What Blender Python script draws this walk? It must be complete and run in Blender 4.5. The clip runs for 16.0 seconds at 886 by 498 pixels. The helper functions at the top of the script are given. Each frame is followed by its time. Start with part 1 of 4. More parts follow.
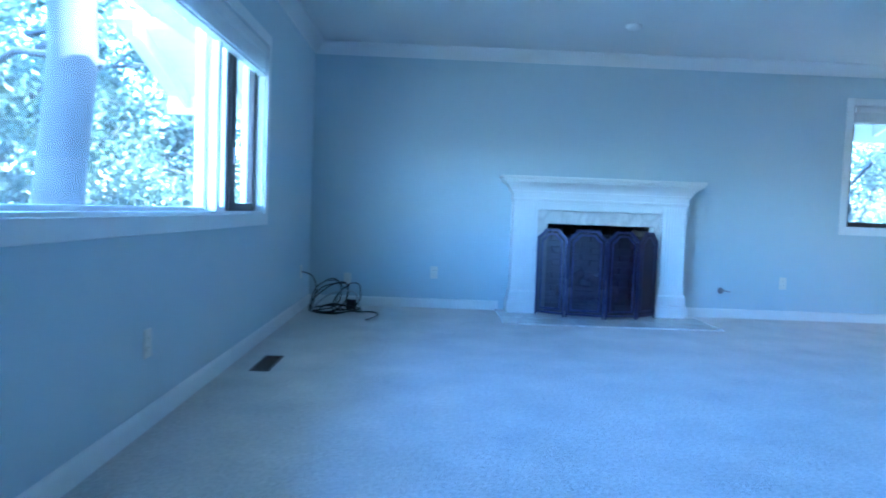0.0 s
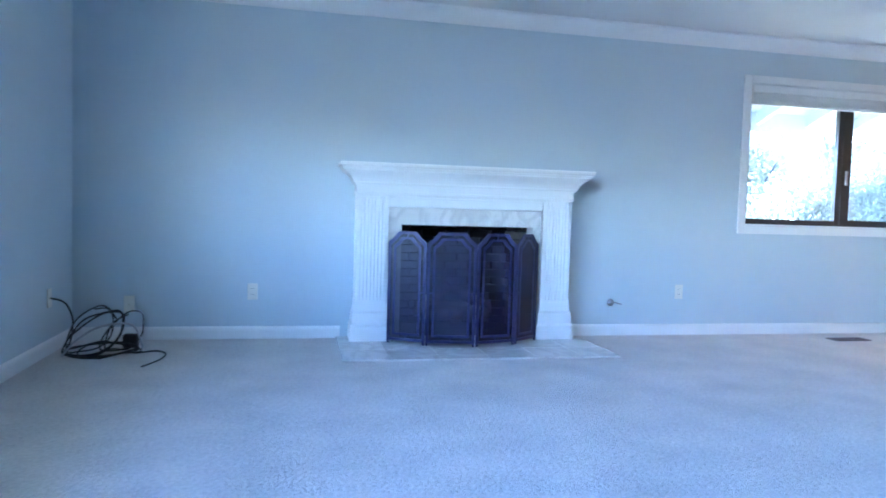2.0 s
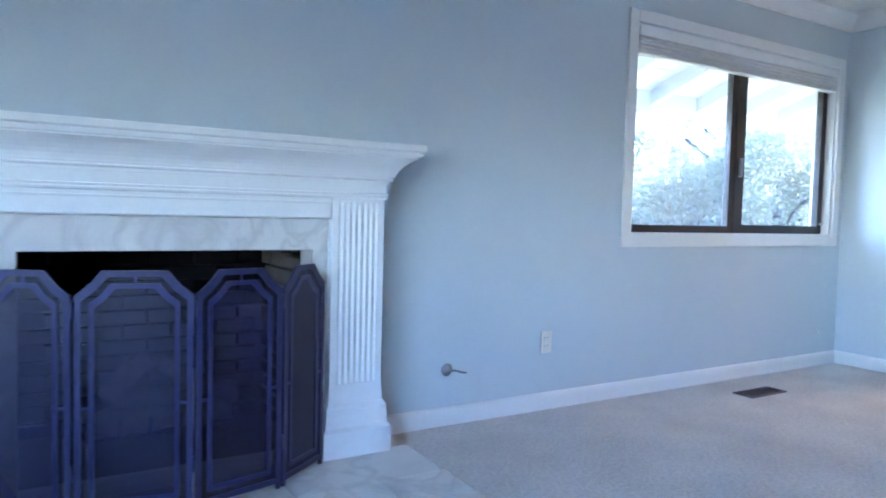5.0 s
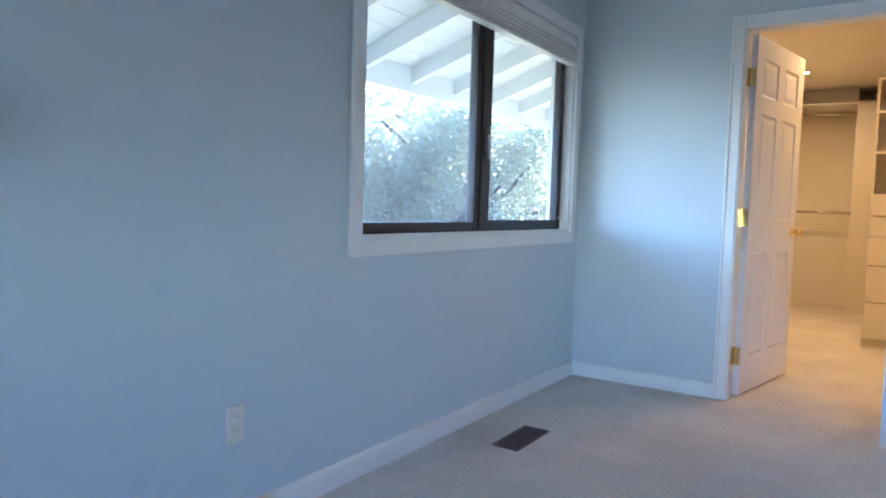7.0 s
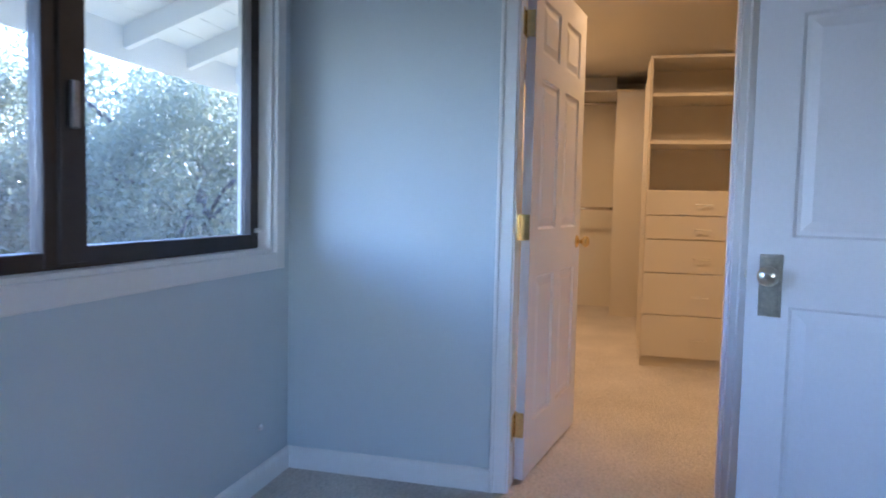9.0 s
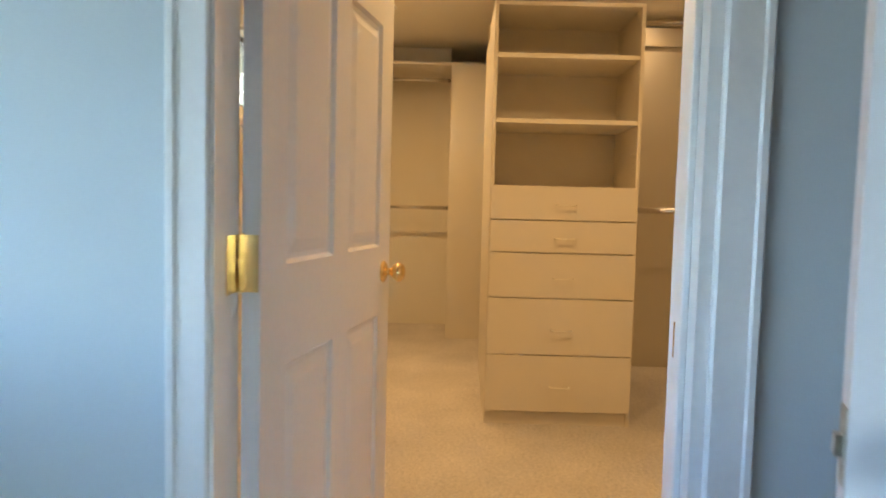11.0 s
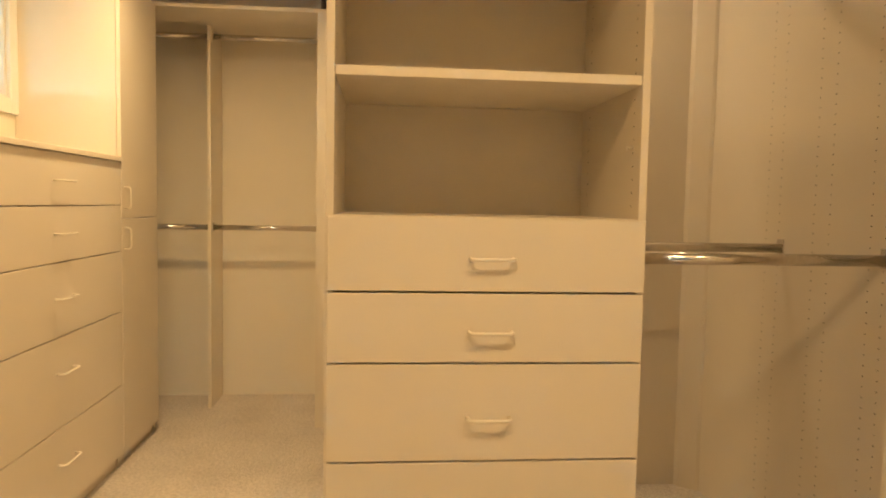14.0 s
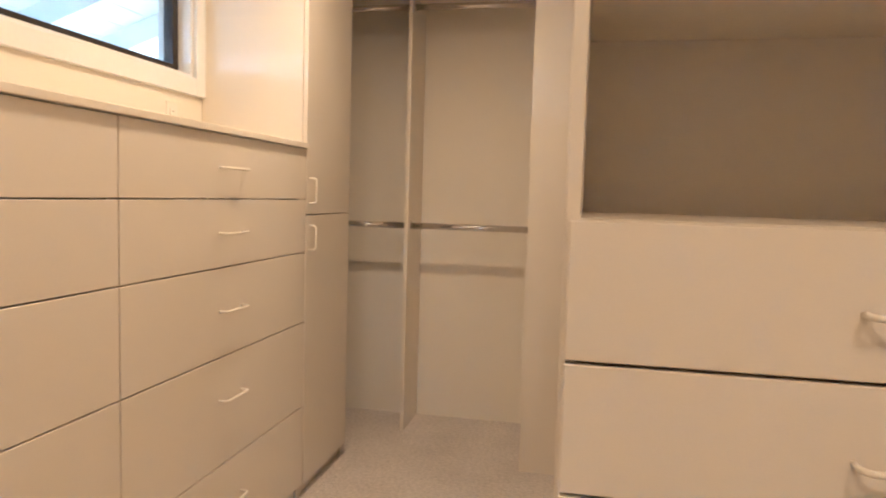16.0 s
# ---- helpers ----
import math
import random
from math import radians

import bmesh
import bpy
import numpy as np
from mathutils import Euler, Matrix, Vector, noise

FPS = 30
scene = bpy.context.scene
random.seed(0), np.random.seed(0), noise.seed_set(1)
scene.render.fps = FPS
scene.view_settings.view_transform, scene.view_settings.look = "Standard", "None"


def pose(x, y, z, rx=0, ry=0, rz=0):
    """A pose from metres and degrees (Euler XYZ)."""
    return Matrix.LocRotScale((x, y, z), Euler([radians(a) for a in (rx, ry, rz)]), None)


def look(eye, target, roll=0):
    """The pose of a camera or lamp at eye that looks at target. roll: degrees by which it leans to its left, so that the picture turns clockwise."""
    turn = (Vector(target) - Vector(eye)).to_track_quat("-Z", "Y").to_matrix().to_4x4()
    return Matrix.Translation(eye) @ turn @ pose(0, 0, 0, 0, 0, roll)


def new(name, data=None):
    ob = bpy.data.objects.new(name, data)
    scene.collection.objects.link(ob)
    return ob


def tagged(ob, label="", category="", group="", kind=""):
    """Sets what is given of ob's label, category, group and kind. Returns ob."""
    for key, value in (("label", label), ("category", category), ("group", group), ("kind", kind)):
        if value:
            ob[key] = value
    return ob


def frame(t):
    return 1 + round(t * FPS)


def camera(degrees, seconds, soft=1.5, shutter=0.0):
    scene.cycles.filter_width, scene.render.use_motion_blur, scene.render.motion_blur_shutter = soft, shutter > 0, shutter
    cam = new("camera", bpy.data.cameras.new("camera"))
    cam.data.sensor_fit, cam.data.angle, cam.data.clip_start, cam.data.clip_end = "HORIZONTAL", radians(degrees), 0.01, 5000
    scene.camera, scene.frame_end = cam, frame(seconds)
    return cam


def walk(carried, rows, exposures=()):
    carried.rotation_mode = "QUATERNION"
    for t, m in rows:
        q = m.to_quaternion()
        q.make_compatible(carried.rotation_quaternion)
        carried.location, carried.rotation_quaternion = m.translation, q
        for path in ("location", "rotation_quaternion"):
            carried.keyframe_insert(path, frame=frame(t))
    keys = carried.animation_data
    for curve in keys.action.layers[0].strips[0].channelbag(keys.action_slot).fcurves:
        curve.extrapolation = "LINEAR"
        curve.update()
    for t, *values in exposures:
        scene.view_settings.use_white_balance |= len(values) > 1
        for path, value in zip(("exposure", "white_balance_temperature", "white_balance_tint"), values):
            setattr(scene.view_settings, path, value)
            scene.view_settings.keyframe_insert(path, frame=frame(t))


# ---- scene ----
cam = camera(65.9, 16.0, soft=1.8, shutter=0.4)
PATH = [
    (0, (0.052, -0.281, 0.915), (0.098, 1.716, 0.805), 2.2),
    (0.5, (0.149, 0.093, 0.915), (0.368, 2.079, 0.808), 1.8),
    (1, (0.134, 0.492, 0.925), (0.458, 2.462, 0.823), 1.8),
    (1.5, (0.259, 0.815, 0.922), (0.629, 2.778, 0.824), 1.7),
    (2, (0.414, 1.164, 0.928), (0.836, 3.116, 0.824), 1.7),
    (2.5, (0.595, 1.494, 0.932), (1.031, 3.443, 0.835), 1.7),
    (3, (0.762, 1.857, 0.936), (1.219, 3.802, 0.838), 1.6),
    (5.5, (1.36, 3.812, 1.011), (2.557, 5.41, 0.892), 1.7),
    (6, (1.568, 4.104, 1.024), (2.925, 5.567, 0.889), 2.0),
    (6.5, (1.779, 4.295, 1.038), (3.33, 5.551, 0.908), 1.8),
    (7, (2.084, 4.523, 1.033), (3.756, 5.613, 0.908), 1.8),
    (7.5, (2.421, 4.668, 1.043), (4.171, 5.627, 0.913), 1.7),
    (8, (2.766, 4.759, 1.09), (4.625, 5.483, 0.954), 1.7),
    (8.5, (3.205, 4.812, 1.095), (5.12, 5.375, 0.965), 1.3),
    (9, (3.568, 4.874, 1.099), (5.505, 5.357, 0.971), 1.3),
    (9.5, (3.969, 4.903, 1.125), (5.933, 5.259, 0.994), 1.1),
    (9.7, (4.157, 4.906, 1.12), (6.132, 5.196, 0.991), 1.0),
    (11.8, (5.709, 4.835, 1.165), (7.707, 4.77, 1.031), 1.3),
    (12, (5.92, 4.837, 1.181), (7.913, 4.747, 1.048), 1.1),
    (12.5, (6.207, 4.815, 1.216), (8.196, 4.648, 1.097), 1.2),
    (13, (6.495, 4.71, 1.244), (8.482, 4.514, 1.119), 1.1),
    (13.5, (6.746, 4.609, 1.264), (8.732, 4.409, 1.138), 1.1),
    (14, (6.967, 4.542, 1.266), (8.955, 4.359, 1.135), 1.1),
    (14.5, (7.165, 4.525, 1.275), (9.157, 4.407, 1.137), 1.1),
    (15, (7.338, 4.559, 1.272), (9.332, 4.553, 1.126), 1.0),
    (15.5, (7.564, 4.594, 1.274), (9.545, 4.824, 1.125), 1.2),
    (16, (7.691, 4.644, 1.26), (9.644, 5.047, 1.106), 1.6),
]
walk(cam, [(t, look(eye, target, roll)) for t, eye, target, roll in PATH], [
    (0.0, 5.38, 4080, 8), (1.5, 5.62, 4610, 18), (3.0, 6.0, 5100, 21), (5.5, 5.28, 5180, 23), (7.0, 4.8, 5230, 21),
    (8.0, 4.64, 5150, 25), (9.0, 4.24, 5000, 27), (9.7, 4.15, 4880, 23), (11.8, 4.72, 6000, 11), (13.0, 4.8, 5800, 9), (14.5, 4.82, 4720, 14), (16.0, 4.72, 4230, 23)])

# world, sun, lamps
world = bpy.data.worlds.new("sky")
scene.world = world
world.use_nodes = True
wn = world.node_tree.nodes
sky = wn.new("ShaderNodeTexSky")
sky.sky_type, sky.sun_disc = "NISHITA", False
SUN_EL, SUN_AZ = radians(30), radians(105)
sky.sun_elevation, sky.sun_rotation = SUN_EL, SUN_AZ
world.node_tree.links.new(sky.outputs[0], wn["Background"].inputs[0])
wn["Background"].inputs[1].default_value = 0.15
sun_data = bpy.data.lights.new("sun", "SUN")
sun_data.energy, sun_data.angle, sun_data.color = 3.0, radians(0.5), (1.0, 0.94, 0.84)
sun = new("sun", sun_data)
sun_way = Vector((math.sin(SUN_AZ) * math.cos(SUN_EL), math.cos(SUN_AZ) * math.cos(SUN_EL), math.sin(SUN_EL)))
sun.matrix_world = look(sun_way * 30, (0, 0, 0))

CEIL = 2.43
CLOSET_CEIL = 2.48
LAMPS = [(7.2, 4.75, 0.66), (7.4, 3.95, 0.42), (8.88, 5.40, 0.34), (9.85, 5.36, 0.70), (9.75, 3.72, 0.12)]
for lx, ly, power in LAMPS:
    d = bpy.data.lights.new("downlight_lamp", "AREA")
    d.shape, d.size, d.energy, d.color = "DISK", 0.13, power, (1.0, 0.56, 0.165)
    d.spread = radians(165)
    new("downlight_lamp", d).matrix_world = look((lx, ly, CLOSET_CEIL - 0.012), (lx, ly, 0))


# ---- materials ----
def mat(name, color, rough=0.5, metal=0.0, var=0.06, scale=6.0, bump=0.0, bump_scale=80.0, detail=4.0, coat=0.0, spread=0.0):
    """A painted or natural surface with variation at two scales and fine relief."""
    m = bpy.data.materials.new(name)
    m.use_nodes = True
    n, l = m.node_tree.nodes, m.node_tree.links
    b = n["Principled BSDF"]
    b.inputs["Roughness"].default_value, b.inputs["Metallic"].default_value = rough, metal
    b.inputs["Coat Weight"].default_value = coat
    tc = n.new("ShaderNodeTexCoord")
    big, fine = n.new("ShaderNodeTexNoise"), n.new("ShaderNodeTexNoise")
    big.inputs["Scale"].default_value, big.inputs["Detail"].default_value = scale, 3
    fine.inputs["Scale"].default_value, fine.inputs["Detail"].default_value = bump_scale, detail
    l.new(tc.outputs["Object"], big.inputs["Vector"])
    l.new(tc.outputs["Object"], fine.inputs["Vector"])
    add = n.new("ShaderNodeMath")
    add.operation = "ADD"
    l.new(big.outputs[0], add.inputs[0])
    l.new(fine.outputs[0], add.inputs[1])
    ramp = n.new("ShaderNodeMapRange")
    ramp.inputs["From Min"].default_value, ramp.inputs["From Max"].default_value = 0.6, 1.4
    ramp.inputs["To Min"].default_value, ramp.inputs["To Max"].default_value = 1 - var, 1 + var
    l.new(add.outputs[0], ramp.inputs["Value"])
    mul = n.new("ShaderNodeMix")
    mul.data_type, mul.blend_type = "RGBA", "MULTIPLY"
    mul.inputs["Factor"].default_value = 1.0
    mul.inputs["A"].default_value = (*color, 1)
    l.new(ramp.outputs[0], mul.inputs["B"])
    out = mul.outputs["Result"]
    if spread:
        info, hsv, rr = n.new("ShaderNodeObjectInfo"), n.new("ShaderNodeHueSaturation"), n.new("ShaderNodeMapRange")
        rr.inputs["To Min"].default_value, rr.inputs["To Max"].default_value = 1 - spread, 1 + spread
        l.new(info.outputs["Random"], rr.inputs["Value"])
        l.new(rr.outputs[0], hsv.inputs["Value"])
        l.new(out, hsv.inputs["Color"])
        out = hsv.outputs["Color"]
    l.new(out, b.inputs["Base Color"])
    if bump:
        bp = n.new("ShaderNodeBump")
        bp.inputs["Strength"].default_value, bp.inputs["Distance"].default_value = min(1.0, bump), 0.004 * max(1.0, bump)
        l.new(fine.outputs[0], bp.inputs["Height"])
        l.new(bp.outputs[0], b.inputs["Normal"])
    return m


PAINT_BLUE = mat("blue_wall_paint", (0.565, 0.63, 0.655), 0.62, var=0.03, scale=1.3, bump=0.10, bump_scale=260)
PAINT_CEIL = mat("white_ceiling_paint", (0.74, 0.74, 0.72), 0.8, var=0.03, scale=1.5, bump=0.25, bump_scale=120)
TRIM = mat("white_trim_paint", (0.80, 0.80, 0.78), 0.38, var=0.03, scale=4, bump=0.04, bump_scale=60)
DOORW = mat("white_door_paint", (0.70, 0.69, 0.70), 0.36, var=0.03, scale=3, bump=0.06, bump_scale=90)
CREAM = mat("cream_wall_paint", (0.78, 0.73, 0.62), 0.7, var=0.03, scale=2, bump=0.1, bump_scale=200)
MELA = mat("almond_melamine", (0.74, 0.68, 0.57), 0.42, var=0.025, scale=3, bump=0.03, bump_scale=400)
MELA_EDGE = mat("almond_edge_band", (0.80, 0.74, 0.62), 0.35, var=0.03, scale=8)
HANDLE = mat("almond_wire_pull", (0.82, 0.77, 0.66), 0.3, var=0.03)
CHROME = mat("chrome_rod", (0.75, 0.73, 0.70), 0.16, 1.0, var=0.08, scale=20)
BRASS = mat("polished_brass", (0.83, 0.62, 0.27), 0.2, 1.0, var=0.12, scale=40)
PEWTER = mat("aged_nickel", (0.62, 0.58, 0.48), 0.28, 1.0, var=0.2, scale=60)
STEEL = mat("dull_steel", (0.26, 0.26, 0.28), 0.35, 1.0, var=0.15, scale=40)
DARKALU = mat("dark_bronze_aluminium", (0.035, 0.028, 0.026), 0.4, 0.3, var=0.15, scale=20)
VINYL = mat("white_blind_vinyl", (0.86, 0.85, 0.82), 0.45, var=0.05, scale=12)
# black iron; the blue in its base colour stands in for bluish reflection
IRON = mat("blue_tinted_iron", (0.030, 0.030, 0.082), 0.4, 0.2, var=0.2, scale=30)
SOOT = mat("soot_black", (0.022, 0.021, 0.02), 0.9, var=0.4, scale=6, bump=0.5, bump_scale=60)
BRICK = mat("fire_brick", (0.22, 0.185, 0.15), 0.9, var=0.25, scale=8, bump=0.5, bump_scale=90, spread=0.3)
DARKBRICK = mat("near_black_brick", (0.012, 0.011, 0.012), 0.9, var=0.4, scale=8, bump=0.5, bump_scale=90, spread=0.3)
LOG = mat("ceramic_log", (0.17, 0.155, 0.14), 0.9, var=0.5, scale=9, bump=1.0, bump_scale=50)
RUBBER = mat("black_cable_sheath", (0.03, 0.03, 0.035), 0.5, var=0.15, scale=30)
GREYCABLE = mat("grey_cable_sheath", (0.45, 0.45, 0.46), 0.5, var=0.1, scale=30)
IVORY = mat("ivory_plastic", (0.77, 0.74, 0.66), 0.35, var=0.03)
# near black that paints the shade inside holes, slots and vents
SLOT_SHADE = mat("dark_slot_shade", (0.02, 0.02, 0.02), 0.6, var=0.1)
VENTM = mat("brown_steel_register", (0.13, 0.10, 0.10), 0.45, 0.4, var=0.2, scale=30)
EAVE = mat("white_eave_paint", (0.76, 0.77, 0.76), 0.6, var=0.06, scale=3, bump=0.1, bump_scale=50)
SIDING = mat("house_siding", (0.55, 0.53, 0.48), 0.7, var=0.1, scale=3, bump=0.2, bump_scale=60)
BARK = mat("grey_bark", (0.022, 0.021, 0.021), 0.9, var=0.4, scale=4, bump=0.12, bump_scale=9)
GRASS = mat("dry_garden_ground", (0.14, 0.13, 0.07), 0.95, var=0.4, scale=0.5, bump=0.6, bump_scale=15)
ROOFM = mat("roof_shingle", (0.12, 0.11, 0.10), 0.9, var=0.3, scale=4, bump=0.5, bump_scale=40)


def leaf_mat(name, color, warm):
    m = bpy.data.materials.new(name)
    m.use_nodes = True
    n, l = m.node_tree.nodes, m.node_tree.links
    b = n["Principled BSDF"]
    geo, ramp = n.new("ShaderNodeNewGeometry"), n.new("ShaderNodeMix")
    ramp.data_type = "RGBA"
    ramp.inputs["A"].default_value, ramp.inputs["B"].default_value = (*color, 1), (*warm, 1)
    l.new(geo.outputs["Random Per Island"], ramp.inputs["Factor"])
    l.new(ramp.outputs["Result"], b.inputs["Base Color"])
    b.inputs["Roughness"].default_value = 0.5
    tr = n.new("ShaderNodeBsdfTranslucent")
    l.new(ramp.outputs["Result"], tr.inputs["Color"])
    mx = n.new("ShaderNodeMixShader")
    mx.inputs[0].default_value = 0.45
    l.new(b.outputs[0], mx.inputs[1])
    l.new(tr.outputs[0], mx.inputs[2])
    l.new(mx.outputs[0], n["Material Output"].inputs[0])
    return m


LEAF = leaf_mat("broad_leaves", (0.095, 0.13, 0.098), (0.185, 0.19, 0.10))
LEAF_DARK = leaf_mat("fir_needles", (0.035, 0.06, 0.045), (0.08, 0.10, 0.05))


def carpet_mat():
    m = mat("beige_cut_pile_carpet", (0.73, 0.675, 0.625), 0.95, var=0.20, scale=2.6, bump=1.0, bump_scale=55, detail=9)
    n, l = m.node_tree.nodes, m.node_tree.links
    b = n["Principled BSDF"]
    b.inputs["Sheen Weight"].default_value = 0.25
    b.inputs["Specular IOR Level"].default_value = 0.1
    bump = [x for x in n if x.type == "BUMP"][0]
    bump.inputs["Distance"].default_value = 0.018
    for x in n:
        if x.type == "TEX_NOISE" and x.inputs["Scale"].default_value > 10:
            x.inputs["Roughness"].default_value, x.inputs["Distortion"].default_value = 0.62, 0.8
    # tufts: small lighter tips and darker gaps
    tc, tuft, rng, mx = n.new("ShaderNodeTexCoord"), n.new("ShaderNodeTexNoise"), n.new("ShaderNodeMapRange"), n.new("ShaderNodeMix")
    tuft.inputs["Scale"].default_value, tuft.inputs["Detail"].default_value, tuft.inputs["Roughness"].default_value = 62, 3, 0.6
    rng.inputs["From Min"].default_value, rng.inputs["From Max"].default_value = 0.36, 0.60
    rng.inputs["To Min"].default_value, rng.inputs["To Max"].default_value = 0.88, 1.05
    mx.data_type, mx.blend_type = "RGBA", "MULTIPLY"
    mx.inputs["Factor"].default_value = 1.0
    l.new(tc.outputs["Object"], tuft.inputs["Vector"])
    l.new(tuft.outputs[0], rng.inputs["Value"])
    l.new(b.inputs["Base Color"].links[0].from_socket, mx.inputs["A"])
    l.new(rng.outputs[0], mx.inputs["B"])
    l.new(mx.outputs["Result"], b.inputs["Base Color"])
    return m


CARPET = carpet_mat()


def marble_mat():
    m = mat("cream_veined_marble", (0.66, 0.62, 0.56), 0.16, var=0.05, scale=2, bump=0.0, bump_scale=30)
    n, l = m.node_tree.nodes, m.node_tree.links
    b = n["Principled BSDF"]
    tc, wave, rm, mx = n.new("ShaderNodeTexCoord"), n.new("ShaderNodeTexNoise"), n.new("ShaderNodeValToRGB"), n.new("ShaderNodeMix")
    wave.inputs["Scale"].default_value, wave.inputs["Detail"].default_value, wave.inputs["Distortion"].default_value = 3.5, 8, 1.6
    l.new(tc.outputs["Object"], wave.inputs["Vector"])
    e = rm.color_ramp.elements
    e[0].position, e[0].color = 0.40, (0.74, 0.71, 0.66, 1)
    e[1].position, e[1].color = 0.60, (0.71, 0.68, 0.63, 1)
    v = e.new(0.5)
    v.color = (0.61, 0.58, 0.54, 1)
    l.new(wave.outputs[0], rm.inputs[0])
    l.new(rm.outputs[0], b.inputs["Base Color"])
    return m


MARBLE = marble_mat()


def glass_mat(name, tint, haze):
    m = bpy.data.materials.new(name)
    m.use_nodes = True
    n, l = m.node_tree.nodes, m.node_tree.links
    n.remove(n["Principled BSDF"])
    tr, gl, mx = n.new("ShaderNodeBsdfTransparent"), n.new("ShaderNodeBsdfGlossy"), n.new("ShaderNodeMixShader")
    tr.inputs[0].default_value = (*tint, 1)
    gl.inputs["Roughness"].default_value = 0.02
    mx.inputs[0].default_value = 0.045
    l.new(tr.outputs[0], mx.inputs[1])
    l.new(gl.outputs[0], mx.inputs[2])
    # a pale translucent film that lays painted haze over the view outside
    veil, film_mix = n.new("ShaderNodeBsdfTranslucent"), n.new("ShaderNodeMixShader")
    veil.inputs[0].default_value = (0.75, 0.78, 0.8, 1)
    film_mix.inputs[0].default_value = haze
    l.new(mx.outputs[0], film_mix.inputs[1])
    l.new(veil.outputs[0], film_mix.inputs[2])
    l.new(film_mix.outputs[0], n["Material Output"].inputs[0])
    return m


GLASS = glass_mat("window_glass", (0.95, 0.97, 0.97), 0.014)
# back window: stronger added haze to lift the trees behind it
HAZY_GLASS = glass_mat("hazy_window_glass", (0.93, 0.96, 0.98), 0.034)


def mesh_mat():
    """Fine woven wire of a fire screen: dark, and see-through in part."""
    m = bpy.data.materials.new("fire_screen_wire_mesh")
    m.use_nodes = True
    n, l = m.node_tree.nodes, m.node_tree.links
    b = n["Principled BSDF"]
    # blue glare over the dark wire is put into its base colour
    b.inputs["Base Color"].default_value, b.inputs["Roughness"].default_value = (0.005, 0.004, 0.030, 1), 0.5
    tr, mx = n.new("ShaderNodeBsdfTransparent"), n.new("ShaderNodeMixShader")
    mx.inputs[0].default_value = 0.86
    l.new(tr.outputs[0], mx.inputs[1])
    l.new(b.outputs[0], mx.inputs[2])
    l.new(mx.outputs[0], n["Material Output"].inputs[0])
    return m


WIREMESH = mesh_mat()


def glow_mat(name, color, power):
    m = bpy.data.materials.new(name)
    m.use_nodes = True
    b = m.node_tree.nodes["Principled BSDF"]
    b.inputs["Emission Color"].default_value, b.inputs["Emission Strength"].default_value = (*color, 1), power
    return m


BULB = glow_mat("frosted_lamp_glow", (1.0, 0.75, 0.45), 1.2)


# ---- mesh helpers ----
def box(bm, x0, x1, y0, y1, z0, z1, bev=0.0, seg=1):
    c = Matrix.Translation(((x0 + x1) / 2, (y0 + y1) / 2, (z0 + z1) / 2)) @ Matrix.Diagonal((abs(x1 - x0), abs(y1 - y0), abs(z1 - z0), 1))
    r = bmesh.ops.create_cube(bm, size=1.0, matrix=c)
    if bev:
        edges = list({e for v in r["verts"] for e in v.link_edges})
        bmesh.ops.bevel(bm, geom=edges, offset=bev, segments=seg, affect="EDGES", profile=0.5)
    return bm


def boxm(*a, **k):
    return box(bmesh.new(), *a, **k)


def tube(bm, pts, r, sides=8, closed=False):
    """A round bar along points."""
    pts = [Vector(p) for p in pts]
    rings = []
    n = len(pts)
    up = None
    for i, p in enumerate(pts):
        if closed:
            d = pts[(i + 1) % n] - pts[i - 1]
        else:
            d = pts[min(i + 1, n - 1)] - pts[max(i - 1, 0)]
        d.normalize()
        if up is None:
            up = d.orthogonal().normalized()
        else:
            up = (up - d * up.dot(d))
            up = up.normalized() if up.length > 1e-6 else d.orthogonal().normalized()
        side = d.cross(up)
        rings.append([bm.verts.new(p + r * (math.cos(2 * math.pi * k / sides) * up + math.sin(2 * math.pi * k / sides) * side)) for k in range(sides)])
    last = n if closed else n - 1
    for i in range(last):
        a, b = rings[i], rings[(i + 1) % n]
        for k in range(sides):
            f = bm.faces.new((a[k], a[(k + 1) % sides], b[(k + 1) % sides], b[k]))
            f.smooth = True
    if not closed:
        bm.faces.new(rings[0][::-1])
        bm.faces.new(rings[-1])
    return bm


def lathe(bm, profile, origin, axis, sides=20):
    """A turned shape: profile of (distance along axis, radius)."""
    axis = Vector(axis).normalized()
    u = axis.orthogonal().normalized()
    w = axis.cross(u)
    o = Vector(origin)
    rings = []
    for d, r in profile:
        rings.append([bm.verts.new(o + axis * d + max(r, 1e-4) * (math.cos(2 * math.pi * k / sides) * u + math.sin(2 * math.pi * k / sides) * w)) for k in range(sides)])
    for a, b in zip(rings, rings[1:]):
        for k in range(sides):
            f = bm.faces.new((a[k], a[(k + 1) % sides], b[(k + 1) % sides], b[k]))
            f.smooth = True
    bm.faces.new(rings[0][::-1])
    bm.faces.new(rings[-1])
    return bm


def prism(bm, outline, z0, z1):
    lo = [bm.verts.new((x, y, z0)) for x, y in outline]
    hi = [bm.verts.new((x, y, z1)) for x, y in outline]
    n = len(outline)
    for i in range(n):
        bm.faces.new((lo[i], lo[(i + 1) % n], hi[(i + 1) % n], hi[i]))
    bm.faces.new(lo[::-1])
    bm.faces.new(hi)
    return bm


